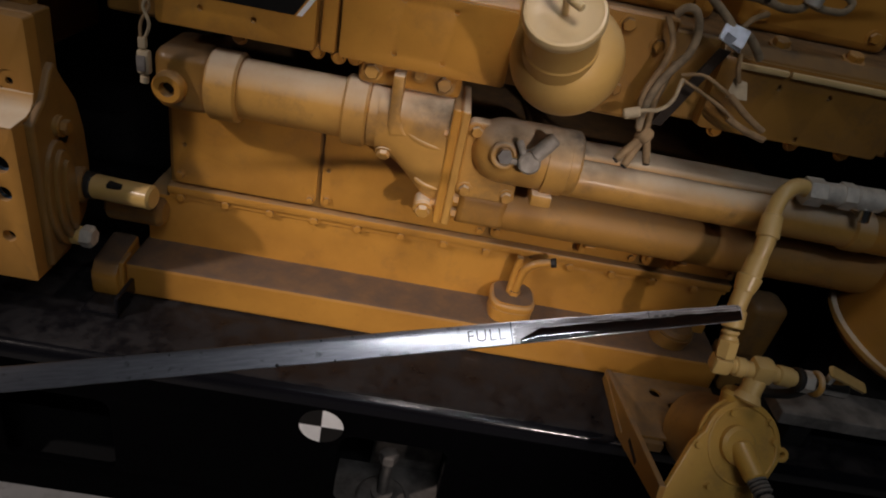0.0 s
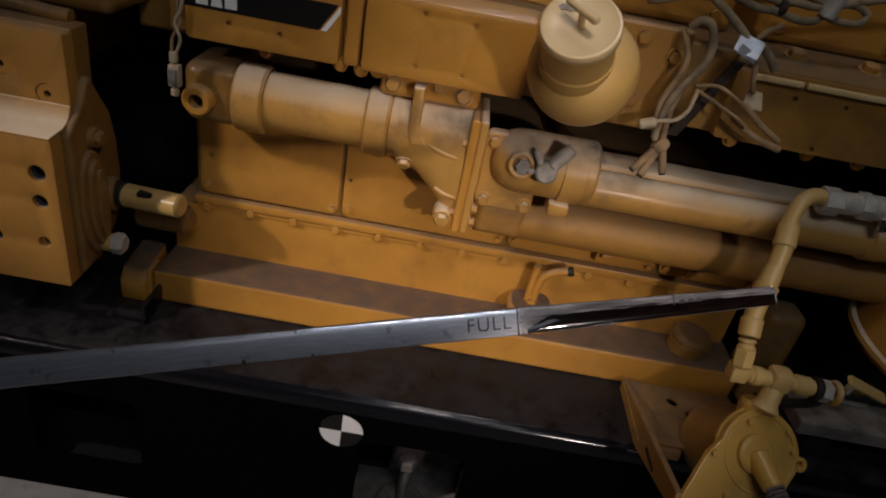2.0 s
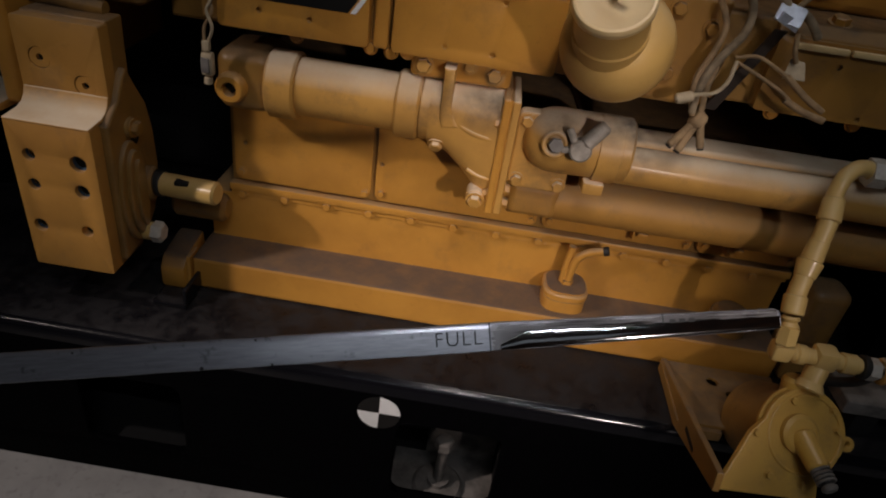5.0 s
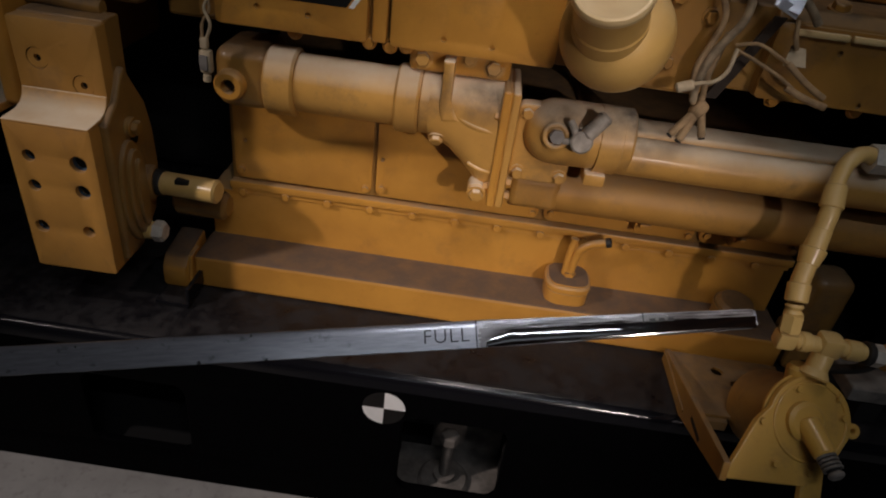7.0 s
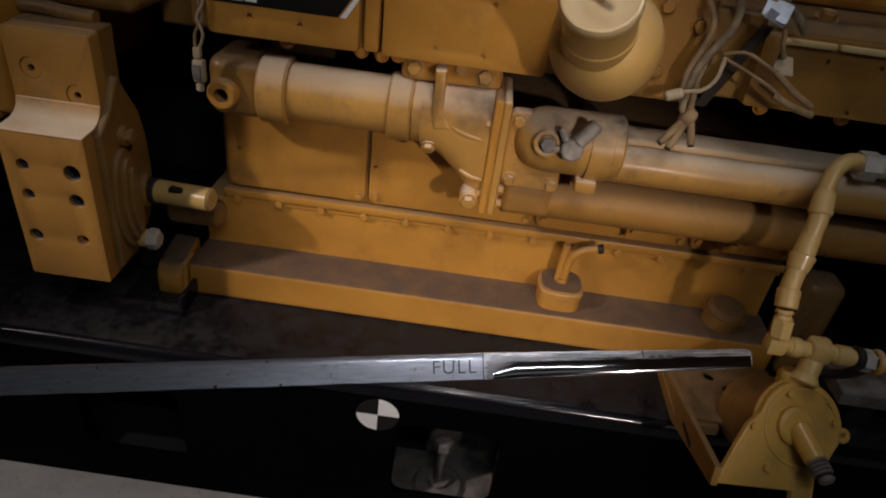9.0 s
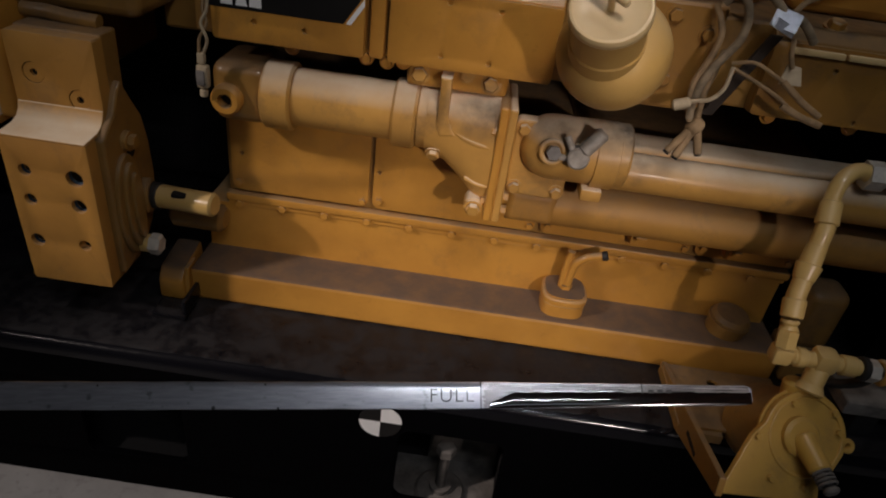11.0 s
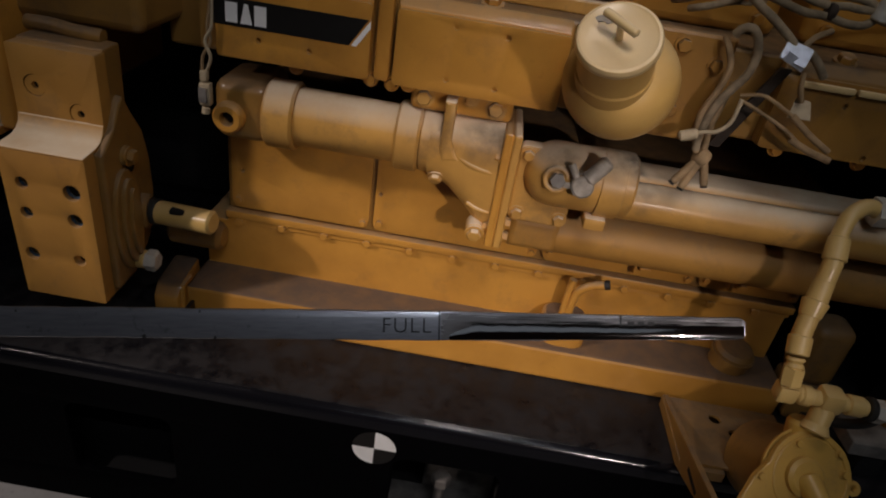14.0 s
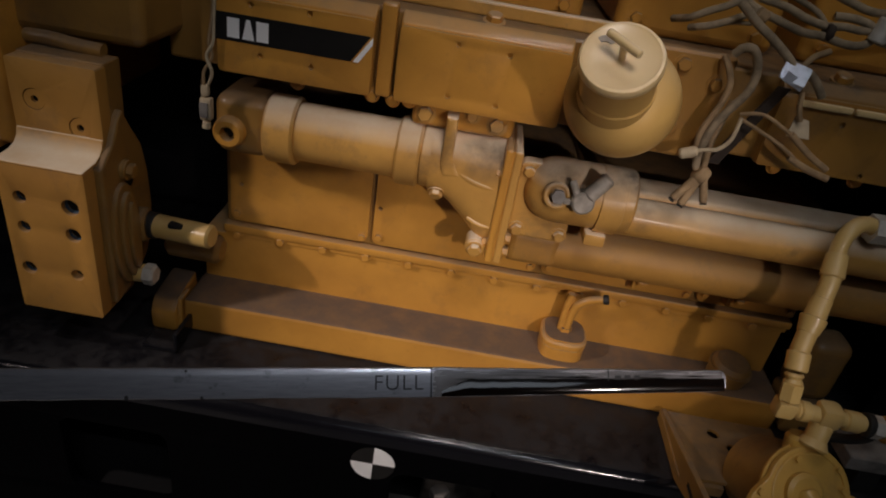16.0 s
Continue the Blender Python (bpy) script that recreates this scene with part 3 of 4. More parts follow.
part("web", plate([(0.020, 0.866), (0.036, 0.866), (0.037, 0.805), (0.045, 0.788), (0.052, 0.778), (0.026, 0.774), (0.020, 0.790)], [], 0.06, facing(0, 0.9300, 0), 0.004), YELLOW_DUSTY, casting)
part("rib", tube([(0.046, 0.938, 0.786), (0.066, 0.934, 0.776), (0.090, 0.932, 0.770), (0.113, 0.932, 0.768)], 0.0052, 12), YELLOW_DUSTY, casting)
part("rib", tube([(0.074, 0.9385, 0.710), (0.092, 0.933, 0.704), (0.113, 0.932, 0.702)], 0.0042, 12), YELLOW_DUSTY, casting)
part("bolt_boss", cyl((0.094, 0.960, 0.668), (0.094, 0.927, 0.665), 0.0155, 20, 0.003), YELLOW_DUSTY, casting)
part("top_lug", box(-0.034, 0.118, 0.962, 1.06, 0.8365, 0.872, 0.008, 3), YELLOW, casting)
for x, z in ((-0.014, 0.856), (0.093, 0.856), (0.055, 0.864)):
    bolt(piping, (x, 0.962, z), (0, -1, 0.15), 0.0115 if x != 0.055 else 0.009, YELLOW_DUSTY, turn=turn_of(x, z))
bolt(piping, (0.020, 0.945, 0.742), (0.0, -0.8, -0.6), 0.010, YELLOW_DUSTY)
bolt(piping, (0.094, 0.9275, 0.665), (0.0, -1, -0.2), 0.011, YELLOW_DUSTY)
flange = part("flange", plate(round_rect(0.112, 0.1235, 0.646, 0.838, 0.004), [], 0.125, facing(0, 0.920, 0), 0.003), YELLOW, piping)
part("gasket", box(0.1236, 0.1256, 0.924, 1.04, 0.650, 0.836, 0), YELLOW, flange)
part("flange", plate(round_rect(0.1257, 0.138, 0.646, 0.836, 0.004), [], 0.122, facing(0, 0.922, 0), 0.003), YELLOW_DUSTY, piping)
for z in (0.675, 0.735, 0.793):
    bolt(piping, (0.112, 0.936, z), (-1, 0, 0), 0.008, YELLOW)
for z in (0.664, 0.688):
    bolt(piping, (0.138, 0.934, z), (1, 0, 0), 0.009, YELLOW)
part("square_flange", plate(round_rect(0.139, 0.232, 0.690, 0.816, 0.012), [], 0.022, facing(0, 0.945, 0), 0.004), YELLOW_DUSTY, piping)
for x, z in ((0.153, 0.802), (0.153, 0.704), (0.220, 0.704), (0.220, 0.802)):
    bolt(piping, (x, 0.945, z), (0, -1, 0), 0.009, YELLOW_DUSTY, turn=turn_of(x, z))
part("pump_boss", lathe([(0, -0.062)] + [(0.050 * math.sin(radians(a)), -0.012 - 0.050 * math.cos(radians(a))) for a in range(10, 91, 10)] + [(0.050, 0.07), (0.050, 0.098), (0.046, 0.102), (0, 0.102)], (0.212, 0.955, 0.776), (1, 0, 0), 48), YELLOW_DUSTY, piping)
part("clamp_band", lathe([(0.0505, 0), (0.0525, 0.001), (0.0525, 0.034), (0.0505, 0.035)], (0.262, 0.955, 0.774), (1, 0, 0), 48), YELLOW_DUSTY, piping)
part("clamp_foot", box(0.252, 0.284, 0.910, 0.955, 0.713, 0.732, 0.003), YELLOW_DUSTY, piping)
part("ring_fitting", torus((0.196, 0.9065, 0.787), (0, -1, 0.25), 0.0165, 0.0042), YELLOW_DUSTY, piping)
part("ring_nut", lathe([(0, 0), (0.011, 0), (0.011, 0.012), (0, 0.014)], (0.197, 0.906, 0.787), (0, -1, 0.25), 6), GREY_DIRT, piping)
valve = part("bleed_tap", cyl((0.232, 0.915, 0.785), (0.232, 0.886, 0.790), 0.0165, 20, 0.003), DULL_METAL, piping, "dusty grey bleed tap with a thumb lever")
part("tap_lever", cyl((0.236, 0.895, 0.797), (0.262, 0.903, 0.830), 0.0115, 16, 0.004), DULL_METAL, valve)
part("tap_stem", cyl((0.212, 0.905, 0.815), (0.226, 0.893, 0.792), 0.0055, 12, 0.001), DULL_METAL, valve)
part("tap_wing", box(0.205, 0.229, 0.894, 0.901, 0.780, 0.790, 0.003), DULL_METAL, valve)
part("long_pipe", cyl((0.30, 0.958, 0.751), (0.80, 0.958, 0.751), 0.0305, 48, 0.002), YELLOW_DUSTY, piping)
part("back_rail", box(0.312, 0.80, 0.975, 1.048, 0.755, 0.7855, 0.012, 4), YELLOW_DUSTY, piping, "flat rail behind the pipe under thick grey dust")
part("pipe_end_band", cyl((0.765, 0.958, 0.751), (0.80, 0.958, 0.751), 0.0345, 48, 0.003), YELLOW_DUSTY, piping)
part("end_elbow_bend", tube([(0.79, 0.958, 0.751), (0.85, 0.968, 0.745), (0.90, 1.005, 0.735), (0.92, 1.06, 0.725)], 0.032, 24), YELLOW, piping)
lower_pipe = thing("lower_oil_pipe", (0.5, 1.02, 0.65), "yellow oil gallery pipe running under the coolant pipe, dim", "pipe")
part("pipe", cyl((0.150, 1.008, 0.655), (0.92, 1.008, 0.655), 0.0400, 40, 0.003), YELLOW_DULL_DIMMED, lower_pipe)
part("pipe_head", box(0.148, 0.232, 0.965, 1.048, 0.628, 0.686, 0.012, 3), YELLOW_DULL_DIMMED, lower_pipe)

# ---- the mounting bracket at the engine's end ----
mount = thing("mounting_bracket", (-0.545, 0.95, 0.46), "yellow cast mounting bracket with six bolt holes and a stepped face", "bracket")
# flank paint is darkened to stand for shade, besides its grime
part("body", prism_x([(0.870, 0.460), (0.870, 0.712), (0.893, 0.721), (0.903, 0.728), (0.908, 0.742), (0.930, 0.742), (0.930, 0.856), (0.975, 0.856), (0.965, 0.500), (0.945, 0.460)], -0.6115, -0.4805, 0.003), YELLOW_GRIMY_SHADED, mount, "grimy bracket flank, shade put into its colour")
part("ledge", prism_x([(0.8435, 0.7165), (0.8435, 0.7195), (0.880, 0.7225), (0.8925, 0.7275), (0.9005, 0.736), (0.9045, 0.748), (0.912, 0.748), (0.912, 0.7165)], -0.6118, -0.4802, 0.002), YELLOW_DUSTY, mount, "dusty curved ledge")
MOUNT_HOLES = [(-0.583, 0.663, 0.0100), (-0.585, 0.612, 0.0100), (-0.590, 0.537, 0.0115), (-0.507, 0.659, 0.0135), (-0.509, 0.611, 0.0120), (-0.513, 0.538, 0.0100)]
# bracket faces are dimmed through their paint, not by the lamps
part("lower_face", plate(round_rect(-0.612, -0.480, 0.460, 0.718, 0.004), [circle2(x, z, r, 20) for x, z, r in MOUNT_HOLES], 0.0265, facing(0, 0.845, 0), 0.002), YELLOW_DULL_DIMMED, mount)
for x, z, r in MOUNT_HOLES:
    part("hole_bottom", lathe([(r * 0.80, 0), (r * 0.985, 0.004), (r * 0.985, 0.0)], (x, 0.857, z), (0, -1, 0), 20), BLUE_CAP if r > 0.0108 or x < -0.58 else YELLOW, mount, "blue plastic thread guard" if r > 0.0108 or x < -0.58 else "")
    part("hole_depth", lathe([(0, 0), (r * 0.98, 0), (r * 0.98, 0.002), (0, 0.002)], (x, 0.862, z), (0, -1, 0), 20), HOLE_SHADE, mount)
UP_HOLES = [(-0.578, 0.794), (-0.514, 0.760)]
part("upper_face", plate(round_rect(-0.612, -0.480, 0.734, 0.853, 0.004), [circle2(x, z, 0.0165, 24) for x, z in UP_HOLES], 0.026, facing(0, 0.906, 0), 0.003), YELLOW_DULL_DIMMED, mount)
for x, z in UP_HOLES:
    part("counterbore", lathe([(0.0055, -0.004), (0.0055, 0.012), (0.0155, 0.0125), (0.0162, 0.008)], (x, 0.920, z), (0, -1, 0), 24), YELLOW_DULL_DIMMED, mount)
    part("hole_depth", lathe([(0, 0), (0.0054, 0), (0.0054, 0.002), (0, 0.002)], (x, 0.916, z), (0, -1, 0), 16), HOLE_SHADE, mount)
housing = thing("shaft_housing", (-0.47, 1.0, 0.6), "yellow round shaft housing flange with bolts behind the bracket", "housing")
flank = [(0.874, 0.470), (0.874, 0.712), (0.912, 0.740), (0.934, 0.775), (0.948, 0.785), (0.968, 0.752), (0.995, 0.712), (1.008, 0.66), (1.012, 0.60), (1.006, 0.555), (0.985, 0.515), (0.95, 0.485)]
# flange and rings are painted darker for the shade behind the bracket
part("bearing_flange", prism_x(flank, -0.492, -0.470, 0.005, 3), YELLOW_GRIMY_SHADED, housing, "grimy curved bearing flange, shade put into its colour")
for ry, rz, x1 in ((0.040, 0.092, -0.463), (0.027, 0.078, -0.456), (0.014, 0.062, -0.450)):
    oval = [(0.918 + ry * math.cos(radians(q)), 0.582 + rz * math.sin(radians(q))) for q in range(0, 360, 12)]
    part("rib_ring", prism_x(oval, -0.476, x1, 0.0028, 3), YELLOW_GRIMY_SHADED, housing)
part("bolt_boss", cyl((-0.474, 0.935, 0.690), (-0.464, 0.935, 0.690), 0.017, 24, 0.004), YELLOW_GRIMY_SHADED, housing)
bolt(housing, (-0.464, 0.935, 0.690), (1, 0, 0), 0.012, YELLOW_STAINED_DIM)
part("bolt_recess", cyl((-0.472, 0.945, 0.668), (-0.4685, 0.945, 0.668), 0.012, 20, 0.001), HOLE_SHADE, housing)
part("shaft_hub", cyl((-0.478, 0.958, 0.578), (-0.452, 0.962, 0.579), 0.030, 28, 0.004), YELLOW_GRIMY_SHADED, housing)
shaft = part("stub_shaft", cyl((-0.445, 0.964, 0.579), (-0.338, 0.950, 0.584), 0.0205, 28, 0.004), YELLOW_PALE, housing, "clean pale yellow stub shaft with a keyway")
part("collar", cyl((-0.458, 0.966, 0.578), (-0.436, 0.963, 0.579), 0.023, 28, 0.003), RUBBER, shaft)
part("keyway", box(-0.410, -0.385, 0.940, 0.955, 0.592, 0.6005, 0.002), HOLE_SHADE, shaft)
part("bearing_cap", cyl((-0.45, 1.02, 0.515), (-0.35, 1.02, 0.515), 0.026, 24, 0.008), YELLOW_GRIMY_SHADED, housing)
part("clamp_bolt", cyl((-0.492, 0.928, 0.500), (-0.447, 0.928, 0.502), 0.016, 18, 0.004), YELLOW_PALE, housing)
part("clamp_nut", lathe([(0, 0), (0.019, 0), (0.019, 0.014), (0.015, 0.018), (0, 0.018)], (-0.448, 0.928, 0.502), (1, 0, 0), 6), ZINC, housing)

dark_end = thing("generator_end", (-0.9, 1.3, 0.36), "dark yellow generator end housing with cooling fins, in shade", "generator")
# the overhang's shade is put into its darker paint
part("overhang", box(-1.30, -0.448, 0.985, 1.9, 0.866, 1.30, 0.016, 3), YELLOW_GRIMY_SHADED, dark_end)
part("overhang", box(-0.474, -0.358, 1.12, 1.9, 0.823, 1.30, 0.006), YELLOW_GRIMY_SHADED, dark_end)
# black block added to darken the gap between bracket and engine
part("gap_shade_block", box(-1.9, -0.40, 1.42, 1.9, 0.3625, 0.862, 0.02), BLACK_MATT, dark_end, "added black block for the shade behind the bracket")
part("post", prism_x([(0.93, 0.700), (0.93, 0.935), (0.95, 0.95), (1.42, 0.95), (1.42, 0.700)], -0.668, -0.638, 0.010, 3), YELLOW, dark_end)
part("sill", box(-1.2, -0.668, 0.905, 1.42, 0.690, 0.704, 0.003), YELLOW_DUSTY, dark_end)
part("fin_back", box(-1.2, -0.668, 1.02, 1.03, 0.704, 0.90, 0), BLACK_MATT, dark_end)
for k in range(16):
    part("fin", box(-0.686 - 0.017 * k, -0.679 - 0.017 * k, 0.96, 1.02, 0.775, 0.865, 0.001), YELLOW, dark_end)
part("top_bar", tube([(-0.618, 0.972, 0.866), (-0.58, 0.970, 0.867), (-0.545, 0.968, 0.864), (-0.50, 0.968, 0.862)], 0.011, 14), YELLOW_GRIMY_SHADED, dark_end, "grimy round bar over the bracket")

# ---- oil filler ----
filler = thing("oil_filler", (0.243, 0.96, 0.93), "yellow oil filler neck with round cap and bar handle", "oil filler")
CAP = Vector((0.206, 0.783, 1.019))
AX = Vector((-0.20, -0.66, 0.73)).normalized()
CEN = Vector((0.238, 0.868, 0.950))
part("body", lathe([(0, -0.0725)] + [(0.0728 * math.sin(radians(a)), -0.0725 * math.cos(radians(a))) for a in range(8, 122, 6)] + [(0.050, 0.050), (0.026, 0.058), (0, 0.060)], CEN, AX, 56), FILLER_PAINT, filler)
part("neck", lathe([(0.0445, -0.01), (0.0462, 0.004), (0.0462, 0.022), (0.0445, 0.0245), (0.0445, 0.070), (0.036, 0.074)], CAP - AX * 0.078, AX, 48), FILLER_PAINT, filler)
part("elbow_back", cyl((0.245, 0.90, 0.930), (0.265, 0.966, 0.930), 0.066, 40, 0.01), FILLER_PAINT, filler)
cap = part("cap", lathe([(0, -0.002), (0.024, -0.001), (0.040, 0.0012), (0.0430, 0.0030), (0.0460, 0.0026), (0.0480, -0.001), (0.0480, -0.008), (0.0455, -0.012), (0.036, -0.0125), (0, -0.0125)], CAP, AX, 64), CREAM, filler, "pale dusty yellow cap")
RIGHT = (Vector((1, 0, 0)) - AX * AX.x).normalized()
UPV = AX.cross(RIGHT)
part("cap_stem", cyl(CAP - AX * 0.002, CAP + AX * 0.024, 0.0042, 16, 0.001), CREAM, cap)
bar = (RIGHT * 0.78 - UPV * 0.62).normalized()
tip = CAP + AX * 0.026
part("bar_handle", cyl(tip - bar * 0.023, tip + bar * 0.023, 0.0050, 16, 0.0018), CREAM, cap, "pale yellow bar handle")
sm = frame_of(AX, CAP + AX * 0.0008 + UPV * 0.022 - RIGHT * 0.018)
ring = [(0.014 * math.cos(radians(a)), 0.014 * math.sin(radians(a)) - 0.008) for a in range(35, 150, 12)] + [(0.006 * math.cos(radians(a)), 0.006 * math.sin(radians(a)) - 0.008) for a in range(147, 30, -12)]
part("cap_label", plate(ring, [], 0.001, sm, 0), DULL_METAL, cap, "grey worn curved label")

# ---- hose, tee and shut-off valve ----
hose = thing("drain_hose", (0.57, 0.80, 0.56), "pale yellow painted hose with crimped collars hanging from the pipe fitting", "hose")
part("bent_pipe", tube([(0.668, 0.930, 0.808), (0.650, 0.926, 0.818), (0.632, 0.920, 0.818), (0.617, 0.912, 0.806), (0.6115, 0.906, 0.787), (0.610, 0.900, 0.772)], 0.0120), YELLOW_PALE, hose)
HOSE = [(0.610, 0.900, 0.776), (0.606, 0.880, 0.747), (0.601, 0.868, 0.720), (0.595, 0.855, 0.692), (0.588, 0.840, 0.668), (0.583, 0.828, 0.646), (0.581, 0.812, 0.622)]
part("hose_run", tube(HOSE, 0.0138), YELLOW_PALE, hose)
for a, b, r0, r1 in ((HOSE[0], HOSE[1], 0.0150, 0.0168), (HOSE[2], HOSE[3], 0.0145, 0.0158), (HOSE[3], (0.589, 0.842, 0.670), 0.0190, 0.0155), (HOSE[5], HOSE[6], 0.0166, 0.0160)):
    part("collar", cyl(a, b, r0, 28, 0.002, r1), YELLOW_PALE, hose)
part("crimp", lathe([(0.011, 0), (0.0135, 0.004), (0.010, 0.009), (0.0135, 0.014), (0.011, 0.020)], (0.5805, 0.811, 0.620), (0.05, -0.45, -1), 24), YELLOW_PALE, hose)
part("hex_nut", lathe([(0, 0), (0.0155, 0), (0.0155, 0.026), (0.013, 0.029), (0, 0.029)], (0.5815, 0.804, 0.606), (0.05, -0.3, -1), 6), YELLOW_PALE, hose)
part("elbow_block", box(0.570, 0.600, 0.787, 0.814, 0.548, 0.577, 0.006), YELLOW_PALE, hose)
union = thing("pipe_union", (0.63, 0.83, 0.856), "zinc plated hydraulic union coupling beside the coolant pipe", "fitting")
part("hex", lathe([(0, 0), (0.022, 0), (0.022, 0.026), (0, 0.028)], (0.655, 0.930, 0.812), (1, 0.0, 0.03), 6), ZINC, union)
part("barrel", cyl((0.682, 0.930, 0.8135), (0.712, 0.930, 0.815), 0.017, 24, 0.002), ZINC, union)
part("hex", lathe([(0, 0), (0.021, 0), (0.021, 0.018), (0, 0.020)], (0.710, 0.930, 0.815), (1, 0.0, 0.03), 6), ZINC, union)
part("barrel", cyl((0.730, 0.930, 0.8155), (0.776, 0.930, 0.817), 0.0185, 24, 0.003), ZINC, union)
part("pipe_tail", tube([(0.772, 0.930, 0.817), (0.80, 0.932, 0.818), (0.86, 0.95, 0.815), (0.90, 1.0, 0.80)], 0.014), YELLOW_PALE, union)
part("bleeder", cyl((0.752, 0.918, 0.806), (0.753, 0.912, 0.785), 0.008, 14, 0.002), BRIGHT, union)
part("steady_block", box(0.690, 0.712, 0.938, 0.965, 0.795, 0.812, 0.003), YELLOW, union)
tee = thing("pipe_tee", (0.65, 0.80, 0.53), "pale yellow forged pipe tee above the hand pump", "fitting")
part("run", cyl((0.600, 0.80, 0.562), (0.708, 0.80, 0.557), 0.0125, 28, 0.003), YELLOW_PALE, tee)
part("hex_body", box(0.634, 0.668, 0.783, 0.817, 0.544, 0.580, 0.008, 2), YELLOW_PALE, tee)
part("collar", cyl((0.606, 0.80, 0.5617), (0.622, 0.80, 0.561), 0.0155, 28, 0.002), YELLOW_PALE, tee)
part("collar", cyl((0.676, 0.80, 0.5585), (0.700, 0.80, 0.5574), 0.0158, 28, 0.002), YELLOW_PALE, tee)
part("branch", cyl((0.648, 0.797, 0.548), (0.641, 0.784, 0.522), 0.0165, 28, 0.003), YELLOW_PALE, tee)
part("funnel", cyl((0.6425, 0.787, 0.527), (0.6385, 0.779, 0.513), 0.0175, 28, 0.003, 0.0225), YELLOW_PALE, tee)
tap = thing("ball_valve", (0.75, 0.80, 0.55), "small chrome ball valve with a flat lever beside the tee", "valve")
part("seal_ring", cyl((0.706, 0.80, 0.557), (0.716, 0.80, 0.556), 0.019, 24, 0.002), RUBBER, tap)
part("nut", lathe([(0, 0), (0.018, 0), (0.018, 0.015), (0, 0.016)], (0.717, 0.80, 0.5555), (1, 0, -0.04), 6), ZINC, tap)
part("ring", torus((0.742, 0.80, 0.554), (1, 0, -0.04), 0.016, 0.005), YELLOW_DUSTY, tap)
part("body", cyl((0.734, 0.80, 0.5545), (0.792, 0.80, 0.552), 0.0145, 24, 0.003), BRIGHT, tap)
part("stem", cyl((0.757, 0.80, 0.553), (0.752, 0.79, 0.585), 0.007, 12, 0.001), BRIGHT, tap)
lever = plate(round_rect(-0.012, 0.118, -0.009, 0.009, 0.008), [], 0.005, Matrix.Translation((0.748, 0.785, 0.594)) @ frame_of((0.55, -0.45, 0.70)) @ pose(0, 0, 0, 0, 0, -38), 0.001)
part("lever", lever, YELLOW_PALE, tap, "flat painted lever")
part("drain_line", tube([(0.735, 0.80, 0.548), (0.725, 0.81, 0.52), (0.70, 0.83, 0.495), (0.67, 0.86, 0.47)], 0.008), RUBBER, tap)

# ---- hand pump on its bracket ----
pump = thing("hand_pump", (0.63, 0.76, 0.40), "grimy yellow hand pump with round face plate and spring-ended spout", "pump")
PC = Vector((0.643, 0.740, 0.458))
PN = Vector((0.15, -0.78, 0.60)).normalized()
PU = Vector((0, 0, 1)).cross(PN).normalized()
PV = PN.cross(PU)
PM = Matrix.Translation(PC) @ Matrix((PU, PV, PN)).transposed().to_4x4()


def on_pump(u, v, h=0.0):
    return PC + PU * u + PV * v + PN * h


# drum is browner than the face: its shadow side is in the colour
part("drum", lathe([(0, -0.120), (0.060, -0.120), (0.066, -0.113), (0.066, -0.012), (0, -0.012)], PC, PN, 48), YELLOW_GRIMY_SHADED, pump, "grimy brown pump drum, shade put into its colour")
part("rim", lathe([(0.05, -0.016), (0.0705, -0.016), (0.0725, -0.013), (0.0725, -0.0095), (0.05, -0.009)], PC, PN, 56), YELLOW_CLEAN, pump)
arc = [(0.069 * math.cos(radians(a)), 0.069 * math.sin(radians(a))) for a in range(-24, 162, 8)]
part("face_plate", plate(arc + [(-0.088, 0.004), (-0.144, -0.081), (-0.008, -0.096), (0.034, -0.066)], [], 0.009, PM @ Matrix.Translation((0, 0, 0.002)), 0.002), YELLOW_CLEAN, pump, "tapered yellow face plate")
part("raised_ring", torus(PC + PN * 0.002, PN, 0.060, 0.0022, 48, 8), YELLOW_CLEAN, pump)
part("lower_leg", plate([(-0.006, -0.072), (0.032, -0.064), (0.020, -0.150), (-0.018, -0.155)], [circle2(0.004, -0.128, 0.0035, 12)], 0.010, PM @ Matrix.Translation((0, 0, -0.0075)), 0.003), YELLOW_CLEAN, pump)
for u, v in ((-0.020, 0.050), (0.048, 0.036), (0.055, 0.006), (-0.080, 0.002), (-0.060, -0.060), (-0.004, -0.075)):
    bolt(pump, on_pump(u, v, 0.002), PN, 0.0058, YELLOW_CLEAN, turn=turn_of(u, v))
part("lug", plate(circle2(0, 0, 0.012, 16), [circle2(0, 0, 0.0045, 12)], 0.012, PM @ Matrix.Translation((0.072, -0.014, 0.002)), 0.002), YELLOW_CLEAN, pump)
part("top_boss", lathe([(0, 0), (0.020, 0), (0.020, 0.020), (0.016, 0.026), (0, 0.026)], on_pump(-0.004, 0.060, -0.020), (-0.05, 0.35, 1), 24), YELLOW_CLEAN, pump)
boss = part("spout_boss", lathe([(0.030, 0), (0.030, 0.008), (0.024, 0.012), (0, 0.012)], on_pump(-0.012, 0.002, 0.002), PN, 32), YELLOW_CLEAN, pump)
S0, S1 = on_pump(-0.010, 0.002, 0.006), Vector((0.652, 0.668, 0.446))
SD = (S1 - S0).normalized()
part("spout", cyl(S0, S0 + SD * 0.056, 0.0185, 28, 0.003, 0.0160), YELLOW_CLEAN, pump)
part("spout_core", cyl(S0 + SD * 0.054, S0 + SD * 0.080, 0.010, 20, 0.002), RUBBER, pump)
for k in range(4):
    part("spring_coil", torus(S0 + SD * (0.057 + 0.0058 * k), SD, 0.0125, 0.0023, 24, 8), GREY_DIRT, pump)
